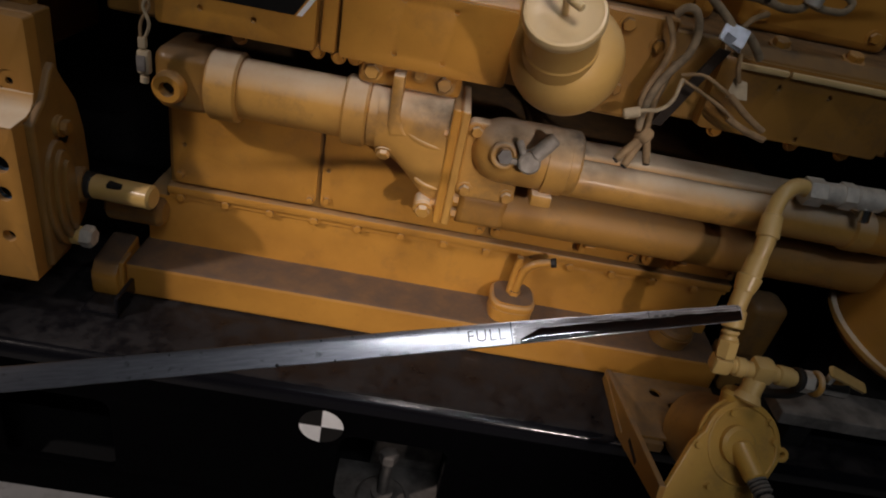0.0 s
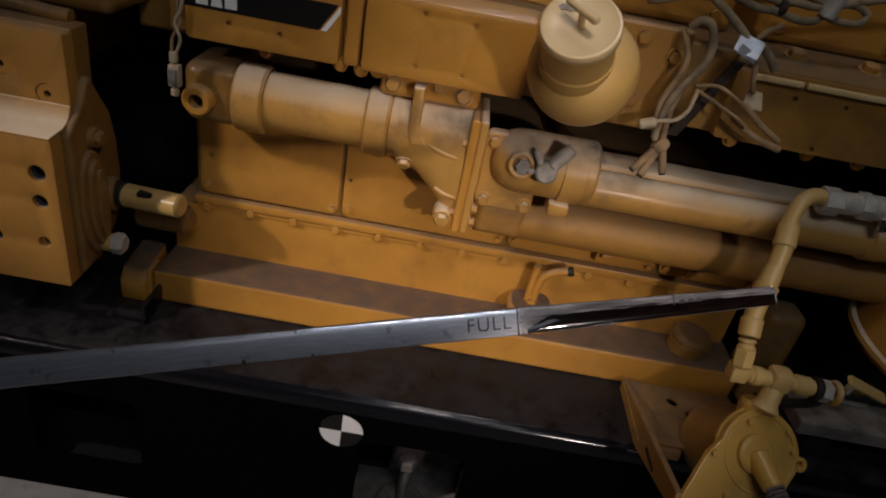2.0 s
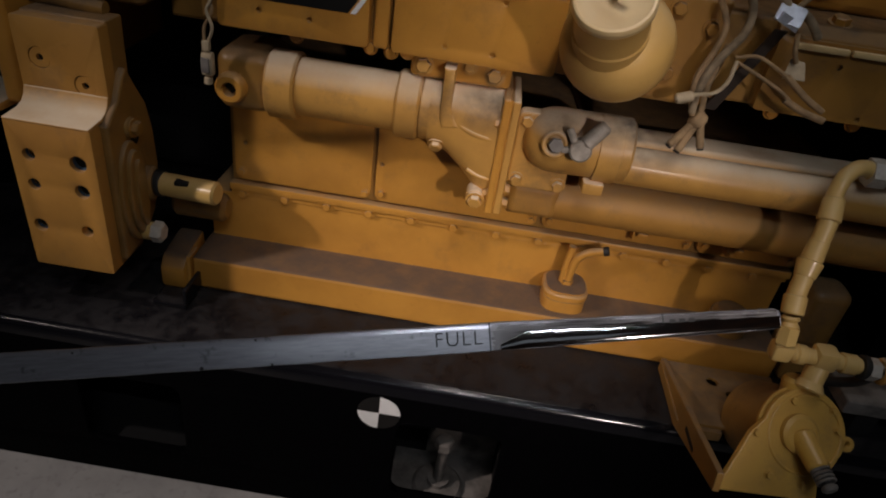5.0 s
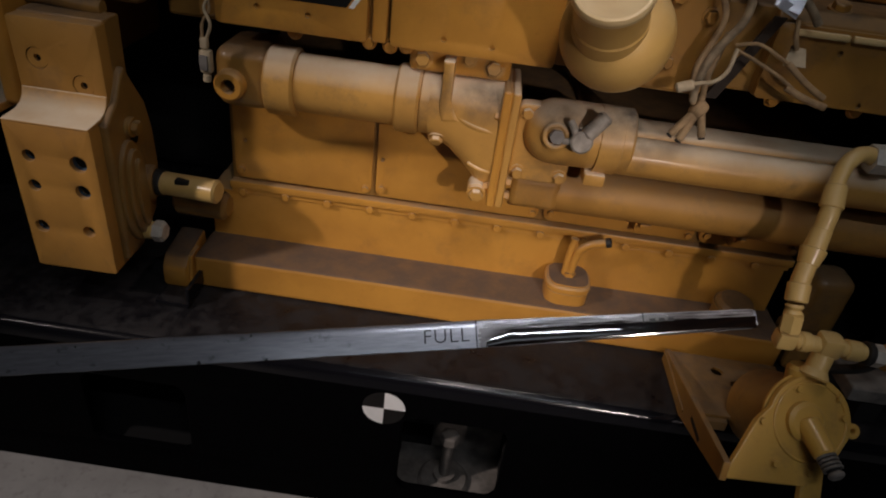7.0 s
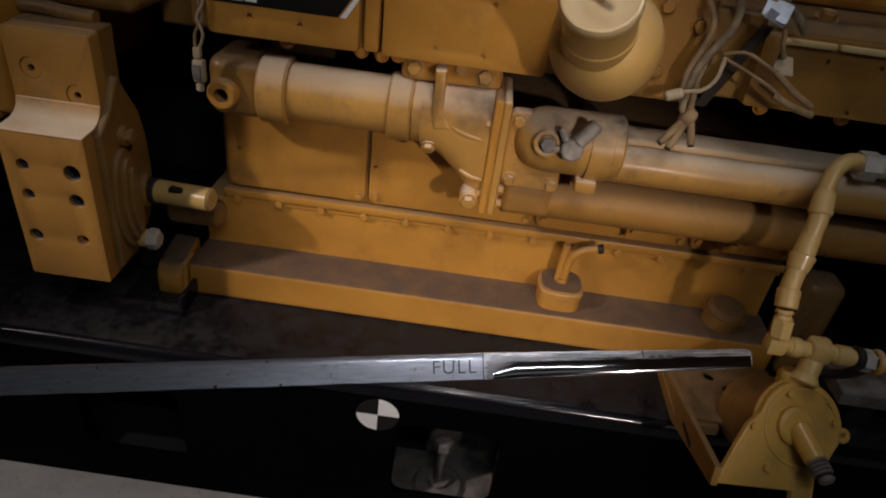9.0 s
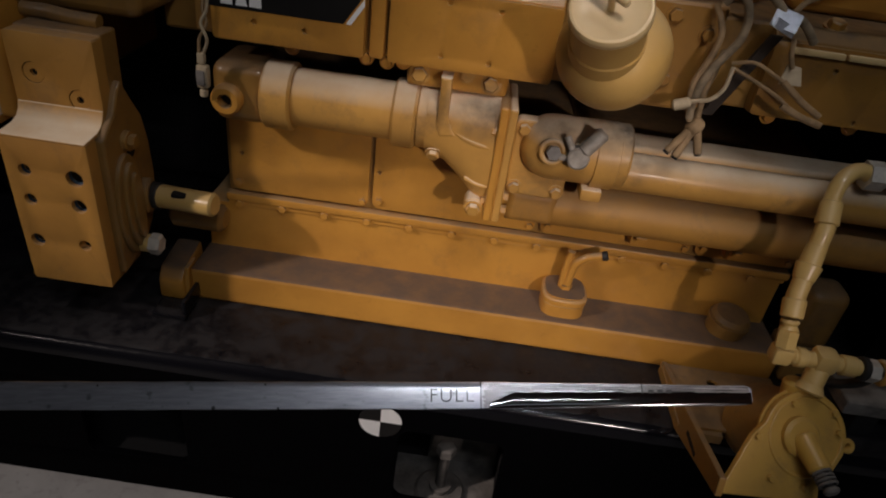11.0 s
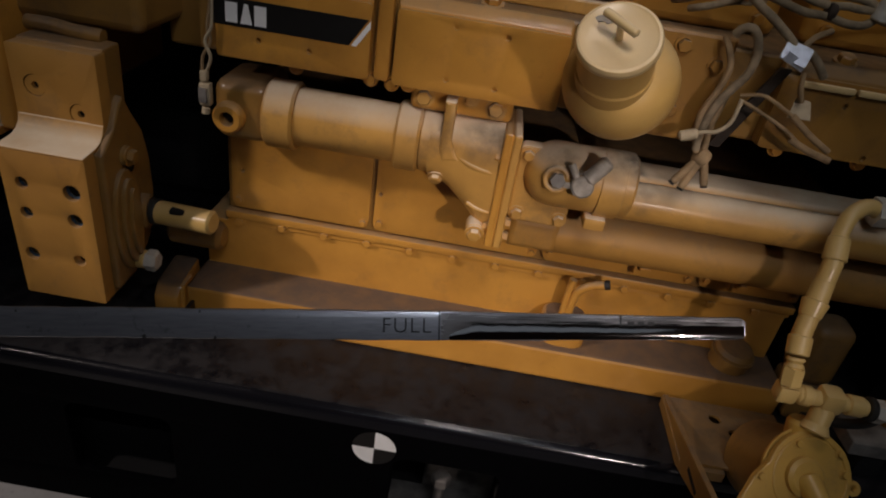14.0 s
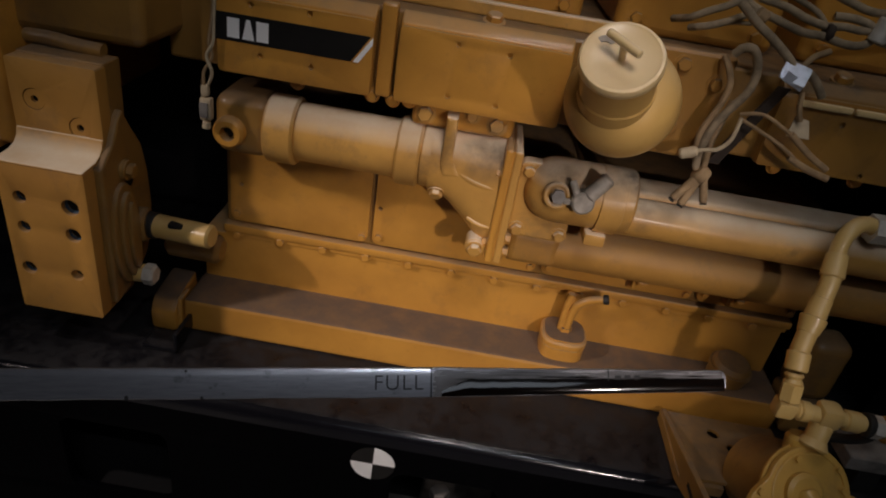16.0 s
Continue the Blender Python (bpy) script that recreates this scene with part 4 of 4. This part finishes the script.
part("spout_end", cyl(S0 + SD * 0.079, S0 + SD * 0.088, 0.0115, 20, 0.003), GREY_DIRT, pump)
stay = thing("pump_bracket", (0.54, 0.85, 0.362), "yellow folded steel bracket with holes carrying the pump on the skid", "bracket")
# bracket paint is darkened for the shadow under the pump
part("top_plate", plate([(0.485, 0.800), (0.69, 0.800), (0.69, 0.950), (0.485, 0.950)], [circle2(0.599, 0.881, 0.010, 16), circle2(0.572, 0.911, 0.010, 16), circle2(0.66, 0.90, 0.010, 16)], 0.006, pose(0, 0, 0.3865), 0.002), YELLOW_GRIMY_SHADED, stay, "dusty top plate with bolt holes")
part("gusset", prism_x([(0.952, 0.362), (0.952, 0.388), (0.930, 0.392), (0.640, 0.455), (0.632, 0.425), (0.812, 0.3632)], 0.487, 0.497, 0.0015), YELLOW_GRIMY_SHADED, stay)
part("slot", box(0.4862, 0.4868, 0.720, 0.768, 0.400, 0.408, 0), HOLE_SHADE, stay)
part("front_lip", box(0.497, 0.56, 0.79, 0.80, 0.3625, 0.381, 0.001), YELLOW_GRIMY_SHADED, stay)
cross = thing("cross_beam", (0.9, 0.87, 0.42), "dusty brown steel beam on the skid past the pump", "beam")
part("beam", box(0.765, 1.5, 0.85, 0.93, 0.416, 0.444, 0.003), GREY_DIRT, cross)
part("beam_leg", box(0.80, 0.84, 0.86, 0.92, 0.362, 0.416, 0.002), BLACK_MATT, cross)
part("beam_leg", box(1.35, 1.39, 0.86, 0.92, 0.362, 0.416, 0.002), BLACK_MATT, cross)
canister = thing("oil_filter_canister", (1.0, 0.98, 0.5), "yellow round filter canister with a clamped rim, dim", "filter")
part("shell", lathe([(0, 0), (0.09, 0.0), (0.105, 0.012), (0.105, 0.26), (0, 0.27)], (0.955, 0.985, 0.53), (0.25, -0.25, 1), 48), YELLOW, canister)
part("rim", lathe([(0.104, 0.0), (0.112, 0.004), (0.112, 0.012), (0.104, 0.016)], (0.955, 0.985, 0.545), (0.25, -0.25, 1), 48), YELLOW_DUSTY, canister)
part("foot", box(0.90, 1.04, 0.93, 1.05, 0.3625, 0.535, 0.01), BLACK_MATT, canister)
cast = thing("cast_bracket", (0.80, 1.0, 0.36), "dim brown cast bracket behind the hose", "bracket")
# brown paint carries the shade of this corner
part("arm", box(0.715, 0.79, 0.99, 1.062, 0.43, 0.56, 0.02, 3), YELLOW_GRIMY_SHADED, cast)
part("pad", box(0.715, 0.785, 0.97, 1.06, 0.3625, 0.432, 0.012), YELLOW_GRIMY_SHADED, cast)

# ---- wiring ----
loom = thing("wiring_loom", (0.40, 0.93, 0.95), "dusty tan wiring loom with taped branches hanging over the covers", "cables")
part("trunk", tube([(0.360, 0.925, 1.080), (0.384, 0.915, 1.061), (0.409, 0.912, 1.046), (0.435, 0.910, 1.028), (0.446, 0.908, 1.018)], 0.0056), CONDUIT, loom)
part("trunk_tail", tube([(0.450, 0.908, 1.014), (0.466, 0.910, 1.014), (0.478, 0.912, 1.007), (0.489, 0.914, 0.997), (0.499, 0.915, 0.986)], 0.0056), CONDUIT, loom)
part("cross_lead", tube([(0.455, 0.915, 1.014), (0.468, 0.930, 1.020), (0.479, 0.935, 1.031), (0.496, 0.938, 1.040)], 0.0040), WIRE, loom)
part("loop", tube([(0.372, 0.918, 1.020), (0.378, 0.912, 1.030), (0.389, 0.908, 1.031), (0.399, 0.908, 1.019), (0.405, 0.909, 0.999), (0.403, 0.910, 0.977), (0.393, 0.910, 0.958), (0.381, 0.910, 0.937), (0.373, 0.909, 0.912), (0.370, 0.908, 0.885), (0.372, 0.908, 0.866)], 0.0056), CONDUIT, loom)
part("branch", tube([(0.368, 0.935, 1.012), (0.373, 0.918, 0.999), (0.379, 0.914, 0.982), (0.378, 0.913, 0.963), (0.372, 0.912, 0.942), (0.364, 0.912, 0.915), (0.366, 0.910, 0.885), (0.374, 0.908, 0.862)], 0.0042, ridges=0.06), WIRE, loom)
part("branch", tube([(0.396, 0.930, 0.958), (0.388, 0.918, 0.930), (0.382, 0.912, 0.900), (0.384, 0.908, 0.862)], 0.0046), WIRE, loom)
part("tape_wrap", cyl((0.376, 0.908, 0.862), (0.390, 0.906, 0.852), 0.013, 16, 0.003), WIRE, loom)
for a, b in (((0.380, 0.905, 0.855), (0.352, 0.895, 0.818)), ((0.382, 0.905, 0.852), (0.365, 0.893, 0.812)), ((0.387, 0.905, 0.855), (0.396, 0.895, 0.820))):
    lead = part("stub_lead", cyl(a, b, 0.0056, 14, 0.002), WIRE, loom)
    part("lead_end", cyl(b, Vector(b) + (Vector(b) - Vector(a)) * 0.06, 0.005, 12, 0.0008), HOLE_SHADE, lead)
part("pale_lead", tube([(0.348, 0.895, 0.888), (0.366, 0.89, 0.897), (0.383, 0.885, 0.903), (0.396, 0.885, 0.920), (0.400, 0.89, 0.948)], 0.0028), WIRE_PALE, loom, "pale twisted lead with a bare end")
part("lead_tip", cyl((0.340, 0.896, 0.884), (0.362, 0.892, 0.894), 0.0075, 14, 0.003), WIRE_PALE, loom)
part("thin_lead", tube([(0.400, 0.90, 0.950), (0.425, 0.89, 0.957), (0.455, 0.89, 0.945), (0.475, 0.89, 0.935)], 0.0025), WIRE, loom)
part("thin_lead", tube([(0.402, 0.90, 0.945), (0.430, 0.89, 0.935), (0.465, 0.888, 0.920), (0.49, 0.885, 0.905)], 0.0025), WIRE, loom)
part("plug_lead", tube([(0.470, 0.89, 0.938), (0.500, 0.885, 0.917), (0.528, 0.88, 0.902)], 0.0042, ridges=0.1), WIRE, loom)
part("plug_lead", tube([(0.478, 0.888, 0.908), (0.505, 0.88, 0.898), (0.532, 0.875, 0.892)], 0.0046, ridges=0.06), WIRE, loom)
part("foil_tag", plate(round_rect(-0.017, 0.017, -0.013, 0.013, 0.003), [], 0.003, Matrix.Translation((0.447, 0.898, 1.013)) @ frame_of((-0.1, -0.85, 0.5)) @ pose(0, 0, 0, 0, 0, -14), 0.0006), TAG, loom, "crumpled silver foil tag")
part("foil_fold", plate([(-0.017, -0.004), (0.012, -0.016), (0.016, -0.004), (-0.012, 0.008)], [], 0.002, Matrix.Translation((0.447, 0.894, 1.008)) @ frame_of((0.2, -0.9, 0.2)), 0.0005), TAG, loom)
part("cloth_tag", plate([(-0.012, -0.012), (0.016, -0.010), (0.010, 0.014), (-0.008, 0.016)], [], 0.002, Matrix.Translation((0.478, 0.895, 0.945)) @ frame_of((-0.2, -0.8, 0.5)), 0.0005), WIRE_PALE, loom, "limp pale cloth tag")
part("hang_strip", tube([(0.468, 0.905, 0.99), (0.470, 0.898, 0.97), (0.476, 0.895, 0.955)], 0.0031), WIRE, loom)
upper = thing("upper_cable_bundle", (0.45, 1.0, 1.05), "looped dusty conduit bundle lying along the upper deck", "cables")
CONDUITS = (
    (((0.345, 0.985, 1.100), (0.372, 0.965, 1.082), (0.397, 0.955, 1.071), (0.425, 0.953, 1.063), (0.457, 0.952, 1.055), (0.486, 0.952, 1.054), (0.517, 0.952, 1.049), (0.538, 0.953, 1.051), (0.549, 0.955, 1.062), (0.541, 0.957, 1.075), (0.520, 0.960, 1.080), (0.495, 0.965, 1.079)), 0.0066),
    (((0.300, 0.985, 1.040), (0.313, 0.955, 1.049), (0.330, 0.950, 1.060), (0.352, 0.952, 1.070), (0.378, 0.960, 1.084)), 0.0060),
    (((0.318, 0.960, 1.036), (0.326, 0.946, 1.041), (0.344, 0.945, 1.047), (0.366, 0.946, 1.057), (0.390, 0.950, 1.070)), 0.0058),
    (((0.350, 0.960, 1.045), (0.372, 0.955, 1.052), (0.392, 0.955, 1.054)), 0.0036),
    (((0.395, 0.965, 1.085), (0.430, 0.962, 1.080), (0.458, 0.960, 1.071), (0.486, 0.960, 1.066), (0.509, 0.956, 1.069), (0.530, 0.956, 1.068), (0.556, 0.957, 1.072), (0.590, 0.962, 1.083), (0.640, 0.975, 1.095)), 0.0064),
    (((0.410, 0.975, 1.100), (0.440, 0.970, 1.092), (0.472, 0.966, 1.080), (0.490, 0.964, 1.064), (0.500, 0.966, 1.050)), 0.0048),
    (((0.552, 0.960, 1.060), (0.575, 0.958, 1.056), (0.600, 0.958, 1.058), (0.608, 0.960, 1.070), (0.592, 0.962, 1.078), (0.566, 0.962, 1.076)), 0.0060),
    (((0.470, 0.985, 1.110), (0.510, 0.980, 1.098), (0.552, 0.975, 1.090), (0.610, 0.980, 1.102), (0.700, 0.995, 1.110)), 0.0066),
)
for pts, r in CONDUITS:
    part("conduit", tube(pts, r * 0.82), CONDUIT, upper)
part("cable_clip", cyl((0.551, 0.950, 1.058), (0.556, 0.950, 1.088), 0.0115, 16, 0.002), ZINC, upper)
part("tape_band", cyl((0.392, 0.951, 1.068), (0.406, 0.949, 1.062), 0.0105, 16, 0.002), WIRE, upper)
part("tape_band", cyl((0.486, 0.955, 1.060), (0.496, 0.955, 1.058), 0.0115, 16, 0.002), DARK_BROWN, upper)
plug_thing = thing("connector_plug", (-0.325, 0.93, 0.81), "pale plastic connector plug hanging on a twisted wire pair", "connector")
part("shell", box(-0.339, -0.322, 0.923, 0.937, 0.800, 0.834, 0.003), WIRE_PALE, plug_thing)
part("latch", box(-0.337, -0.325, 0.918, 0.9225, 0.806, 0.828, 0.001), GREY_DIRT, plug_thing)
part("neck", box(-0.337, -0.326, 0.925, 0.935, 0.836, 0.852, 0.002), WIRE_PALE, plug_thing)
part("stub", cyl((-0.331, 0.93, 0.797), (-0.332, 0.93, 0.786), 0.006, 12, 0.001), WIRE_PALE, plug_thing)
part("wire", tube([(-0.334, 0.93, 0.850), (-0.332, 0.93, 0.872), (-0.320, 0.93, 0.895), (-0.325, 0.933, 0.915), (-0.322, 0.94, 0.95), (-0.318, 0.938, 1.0), (-0.315, 0.95, 1.06)], 0.0023), WIRE, plug_thing)
part("wire", tube([(-0.328, 0.93, 0.850), (-0.320, 0.928, 0.872), (-0.327, 0.928, 0.895), (-0.318, 0.93, 0.915), (-0.318, 0.936, 0.95), (-0.313, 0.935, 1.0), (-0.310, 0.95, 1.06)], 0.0023), WIRE_PALE, plug_thing)

# ---- the dipstick, held out before the engine ----
stick = thing("oil_dipstick", (0, 0, 0), "flat steel dipstick, etched full mark, wet oily end", "dipstick")
W, TIP, TAIL = 0.0174, 0.18, -0.42


def half_width(x):
    return W / 2 * (1.0 if x < 0 else 1.0 - 0.26 * x / TIP)


def blade_mesh():
    bm = bmesh.new()
    rows = []
    xs = [TAIL + (TIP - 0.004 - TAIL) * k / 60 for k in range(61)] + [TIP - 0.0015, TIP]
    for i, x in enumerate(xs):
        h = half_width(x) * (1 if i < 61 else (0.9, 0.72)[i - 61])
        wob = 0.00012 * math.sin(x * 190) + 0.0001 * math.sin(x * 67 + 1)
        s = min(1.0, max(0.0, x / 0.012))  # past the full mark the upper half is ground to a slope
        sec = [(-h, -0.0004), (-h + 0.0005, 0.00055), (-h * 0.5, 0.00066), (0, 0.0007), (h * 0.5, 0.00066), (h - 0.0010, 0.00055), (h - 0.0003, 0.0002), (h, -0.0006 - 0.0003 * s), (h - 0.0006, -0.0018), (-h + 0.0006, -0.0012)]
        rows.append([bm.verts.new((x, v + (wob if abs(v) > h * 0.8 else 0), n)) for v, n in sec])
    for a, b in zip(rows, rows[1:]):
        for k in range(len(a)):
            bm.faces.new((a[k], a[(k + 1) % len(a)], b[(k + 1) % len(b)], b[k]))
    bm.faces.new(rows[0])
    bm.faces.new(rows[-1])
    return bm


def film_mesh(x0, x1, lo, hi, thick, ragged, seed):
    """A bead of oil on the blade, rounded across, with an uneven rim."""
    rnd = random.Random(seed)
    bm = bmesh.new()
    rows = []
    n = 40
    for i in range(n + 1):
        s = i / n
        x = x0 + (x1 - x0) * s
        h = half_width(x)
        fade = min(1.0, s / 0.10, (1 - s) / 0.16 + 0.02)
        a = lo * h + (ragged * h * (rnd.random() - 0.5) if lo > -0.9 else 0)
        b = hi * h + ragged * h * (rnd.random() - 0.5)
        b = a + (b - a) * (0.30 + 0.70 * min(1.0, s / 0.09))  # it starts as a narrow tongue
        ridge = a + (b - a) * 0.45  # the bead leans: a ridge below, a long slope above
        low, high = (0.00061 + 0.00016 * (1 - (v / h) ** 2) for v in (a, b))
        top = high + thick * fade ** 0.5
        sec = [(a, low), (a + (ridge - a) * 0.25, low + (top - low) * 0.6), (a + (ridge - a) * 0.6, low + (top - low) * 0.92), (ridge, top)]
        sec += [(ridge + (b - ridge) * k, top + (high - top) * (0.3 * k + 0.7 * k * k)) for k in (0.15, 0.3, 0.45, 0.6, 0.8, 1.0)]
        rows.append([bm.verts.new((x, v, z)) for v, z in sec])
    for a, b in zip(rows, rows[1:]):
        for k in range(len(a) - 1):
            bm.faces.new((a[k], a[k + 1], b[k + 1], b[k]))
        bm.faces.new((a[-1], a[0], b[0], b[-1]))
    bm.faces.new(rows[0])
    bm.faces.new(rows[-1])
    return bm


def smear_mesh(x0, x1):
    """A thin skin of oil that follows the blade's face."""
    bm = bmesh.new()
    rows = []
    for i in range(61):
        x = x0 + (x1 - x0) * i / 60
        h = half_width(x)
        rows.append([bm.verts.new((x, v * h, z)) for v, z in ((-0.93, 0.00060), (-0.5, 0.00072), (0, 0.00076), (0.5, 0.00072), (0.90, 0.00062), (0.90, 0.0003), (-0.93, 0.0003))])
    for a, b in zip(rows, rows[1:]):
        for k in range(7):
            bm.faces.new((a[k], a[(k + 1) % 7], b[(k + 1) % 7], b[k]))
    bm.faces.new(rows[0])
    bm.faces.new(rows[-1])
    return bm


blade = part("blade", blade_mesh(), BLADE, stick, "scratched grey steel blade")
part("oil_film", film_mesh(0.006, TIP - 0.0008, -0.93, 0.22, 0.00045, 0.10, 3), OIL, blade, "dark wet oil bead")
part("oil_smear", smear_mesh(0.0010, TIP - 0.002), SMEAR, blade, "brown streaky oil smear over the steel")
part("full_line", box(-0.0004, 0.0004, -W / 2 + 0.0002, W / 2 - 0.0002, 0.0003, 0.00092, 0), INK, blade)
part("low_line", box(0.1056, 0.1064, -0.0072, 0.0072, 0.0003, 0.00092, 0), INK, blade)
for k in range(3):
    part("low_mark", box(0.110 + 0.006 * k, 0.1138 + 0.006 * k, 0.0012, 0.0036, 0.0003, 0.00082, 0), INK, blade)
for x, v, r in ((-0.137, 0.0068, 0.0009), (-0.168, -0.0076, 0.0014), (-0.128, -0.0079, 0.0010), (-0.24, 0.006, 0.0008)):
    part("nick", lathe([(0, 0), (r, 0), (r * 0.8, 0.0003), (0, 0.0004)], (x, v, 0.0004), (0, 0, 1), 9), INK, blade)
text = bpy.data.curves.new("full_mark", "FONT")
text.body, text.size, text.align_x, text.align_y, text.extrude, text.space_character, text.offset = "FULL", 0.0125, "RIGHT", "CENTER", 0.0001, 1.12, -0.00012
mark = new("full_mark", text)
mark.parent = blade
mark.matrix_basis = pose(-0.0042, -0.0004, 0.00085)
text.materials.append(INK)

# seconds, where the full mark is, where the tip is, degrees of roll about the blade's length
STICK = [
    (0.0, (0.1642, 0.403, 0.8608), (0.3397, 0.4361, 0.8926), -5.8),
    (0.5, (0.1711, 0.4142, 0.8566), (0.3439, 0.4608, 0.8761), -5.8),
    (1.0, (0.1613, 0.3892, 0.8838), (0.3353, 0.4317, 0.9104), 1.0),
    (1.5, (0.1533, 0.355, 0.9043), (0.3268, 0.3999, 0.9304), 7.8),
    (2.0, (0.1428, 0.3412, 0.9154), (0.3163, 0.3849, 0.9432), 7.5),
    (2.5, (0.1243, 0.3352, 0.9142), (0.2986, 0.3722, 0.948), 7.1),
    (3.0, (0.1104, 0.3213, 0.9177), (0.2844, 0.36, 0.9497), 6.9),
    (3.5, (0.1224, 0.3107, 0.9045), (0.2979, 0.3383, 0.9369), 8.3),
    (6.0, (0.0935, 0.3096, 0.9008), (0.2698, 0.3465, 0.9206), 0.8),
    (6.5, (0.0949, 0.3137, 0.889), (0.2733, 0.3476, 0.9082), 0.6),
    (7.0, (0.0928, 0.3189, 0.8866), (0.2704, 0.3502, 0.9076), 0.8),
    (7.5, (0.1069, 0.3142, 0.8804), (0.2841, 0.3443, 0.898), 0.6),
    (8.0, (0.108, 0.3059, 0.8735), (0.2843, 0.3437, 0.8818), 2.2),
    (8.5, (0.1124, 0.3157, 0.8732), (0.2878, 0.3488, 0.8842), 1.2),
    (9.0, (0.109, 0.3211, 0.8703), (0.2862, 0.3499, 0.8852), 0.2),
    (11.5, (0.1007, 0.3216, 0.8627), (0.2788, 0.345, 0.8756), -3.6),
    (12.0, (0.1433, 0.3255, 0.8798), (0.3202, 0.3632, 0.8782), -3.6),
    (12.5, (0.1208, 0.3216, 0.917), (0.2964, 0.3611, 0.9179), 1.6),
    (13.0, (0.1012, 0.3469, 0.919), (0.2792, 0.3697, 0.9379), 3.9),
    (13.5, (0.0722, 0.3416, 0.9232), (0.2501, 0.3672, 0.9411), 3.3),
    (14.0, (0.0669, 0.3369, 0.9322), (0.2437, 0.3593, 0.9517), 3.1),
    (14.5, (0.0761, 0.3251, 0.9373), (0.2535, 0.351, 0.9527), 3.3),
    (15.0, (0.0539, 0.3171, 0.9312), (0.2313, 0.3454, 0.9449), 3.4),
    (15.5, (0.0545, 0.3242, 0.9147), (0.2321, 0.3412, 0.9361), 3.9),
    (16.0, (0.0571, 0.3274, 0.9159), (0.2337, 0.3598, 0.9293), 3.5),
]


def motions():
    rows = []
    eye = Vector((0.070, 0.025, 1.157))
    for t, full, end, roll in STICK:
        full, end = Vector(full), Vector(end)
        x = (end - full).normalized()
        z = eye - full
        z = (z - x * z.dot(x)).normalized()
        turn = Matrix((x, z.cross(x), z)).transposed().to_4x4()
        rows.append((t, Matrix.Translation(full) @ turn @ pose(0, 0, 0, roll)))
    walk(stick, rows)


motions()
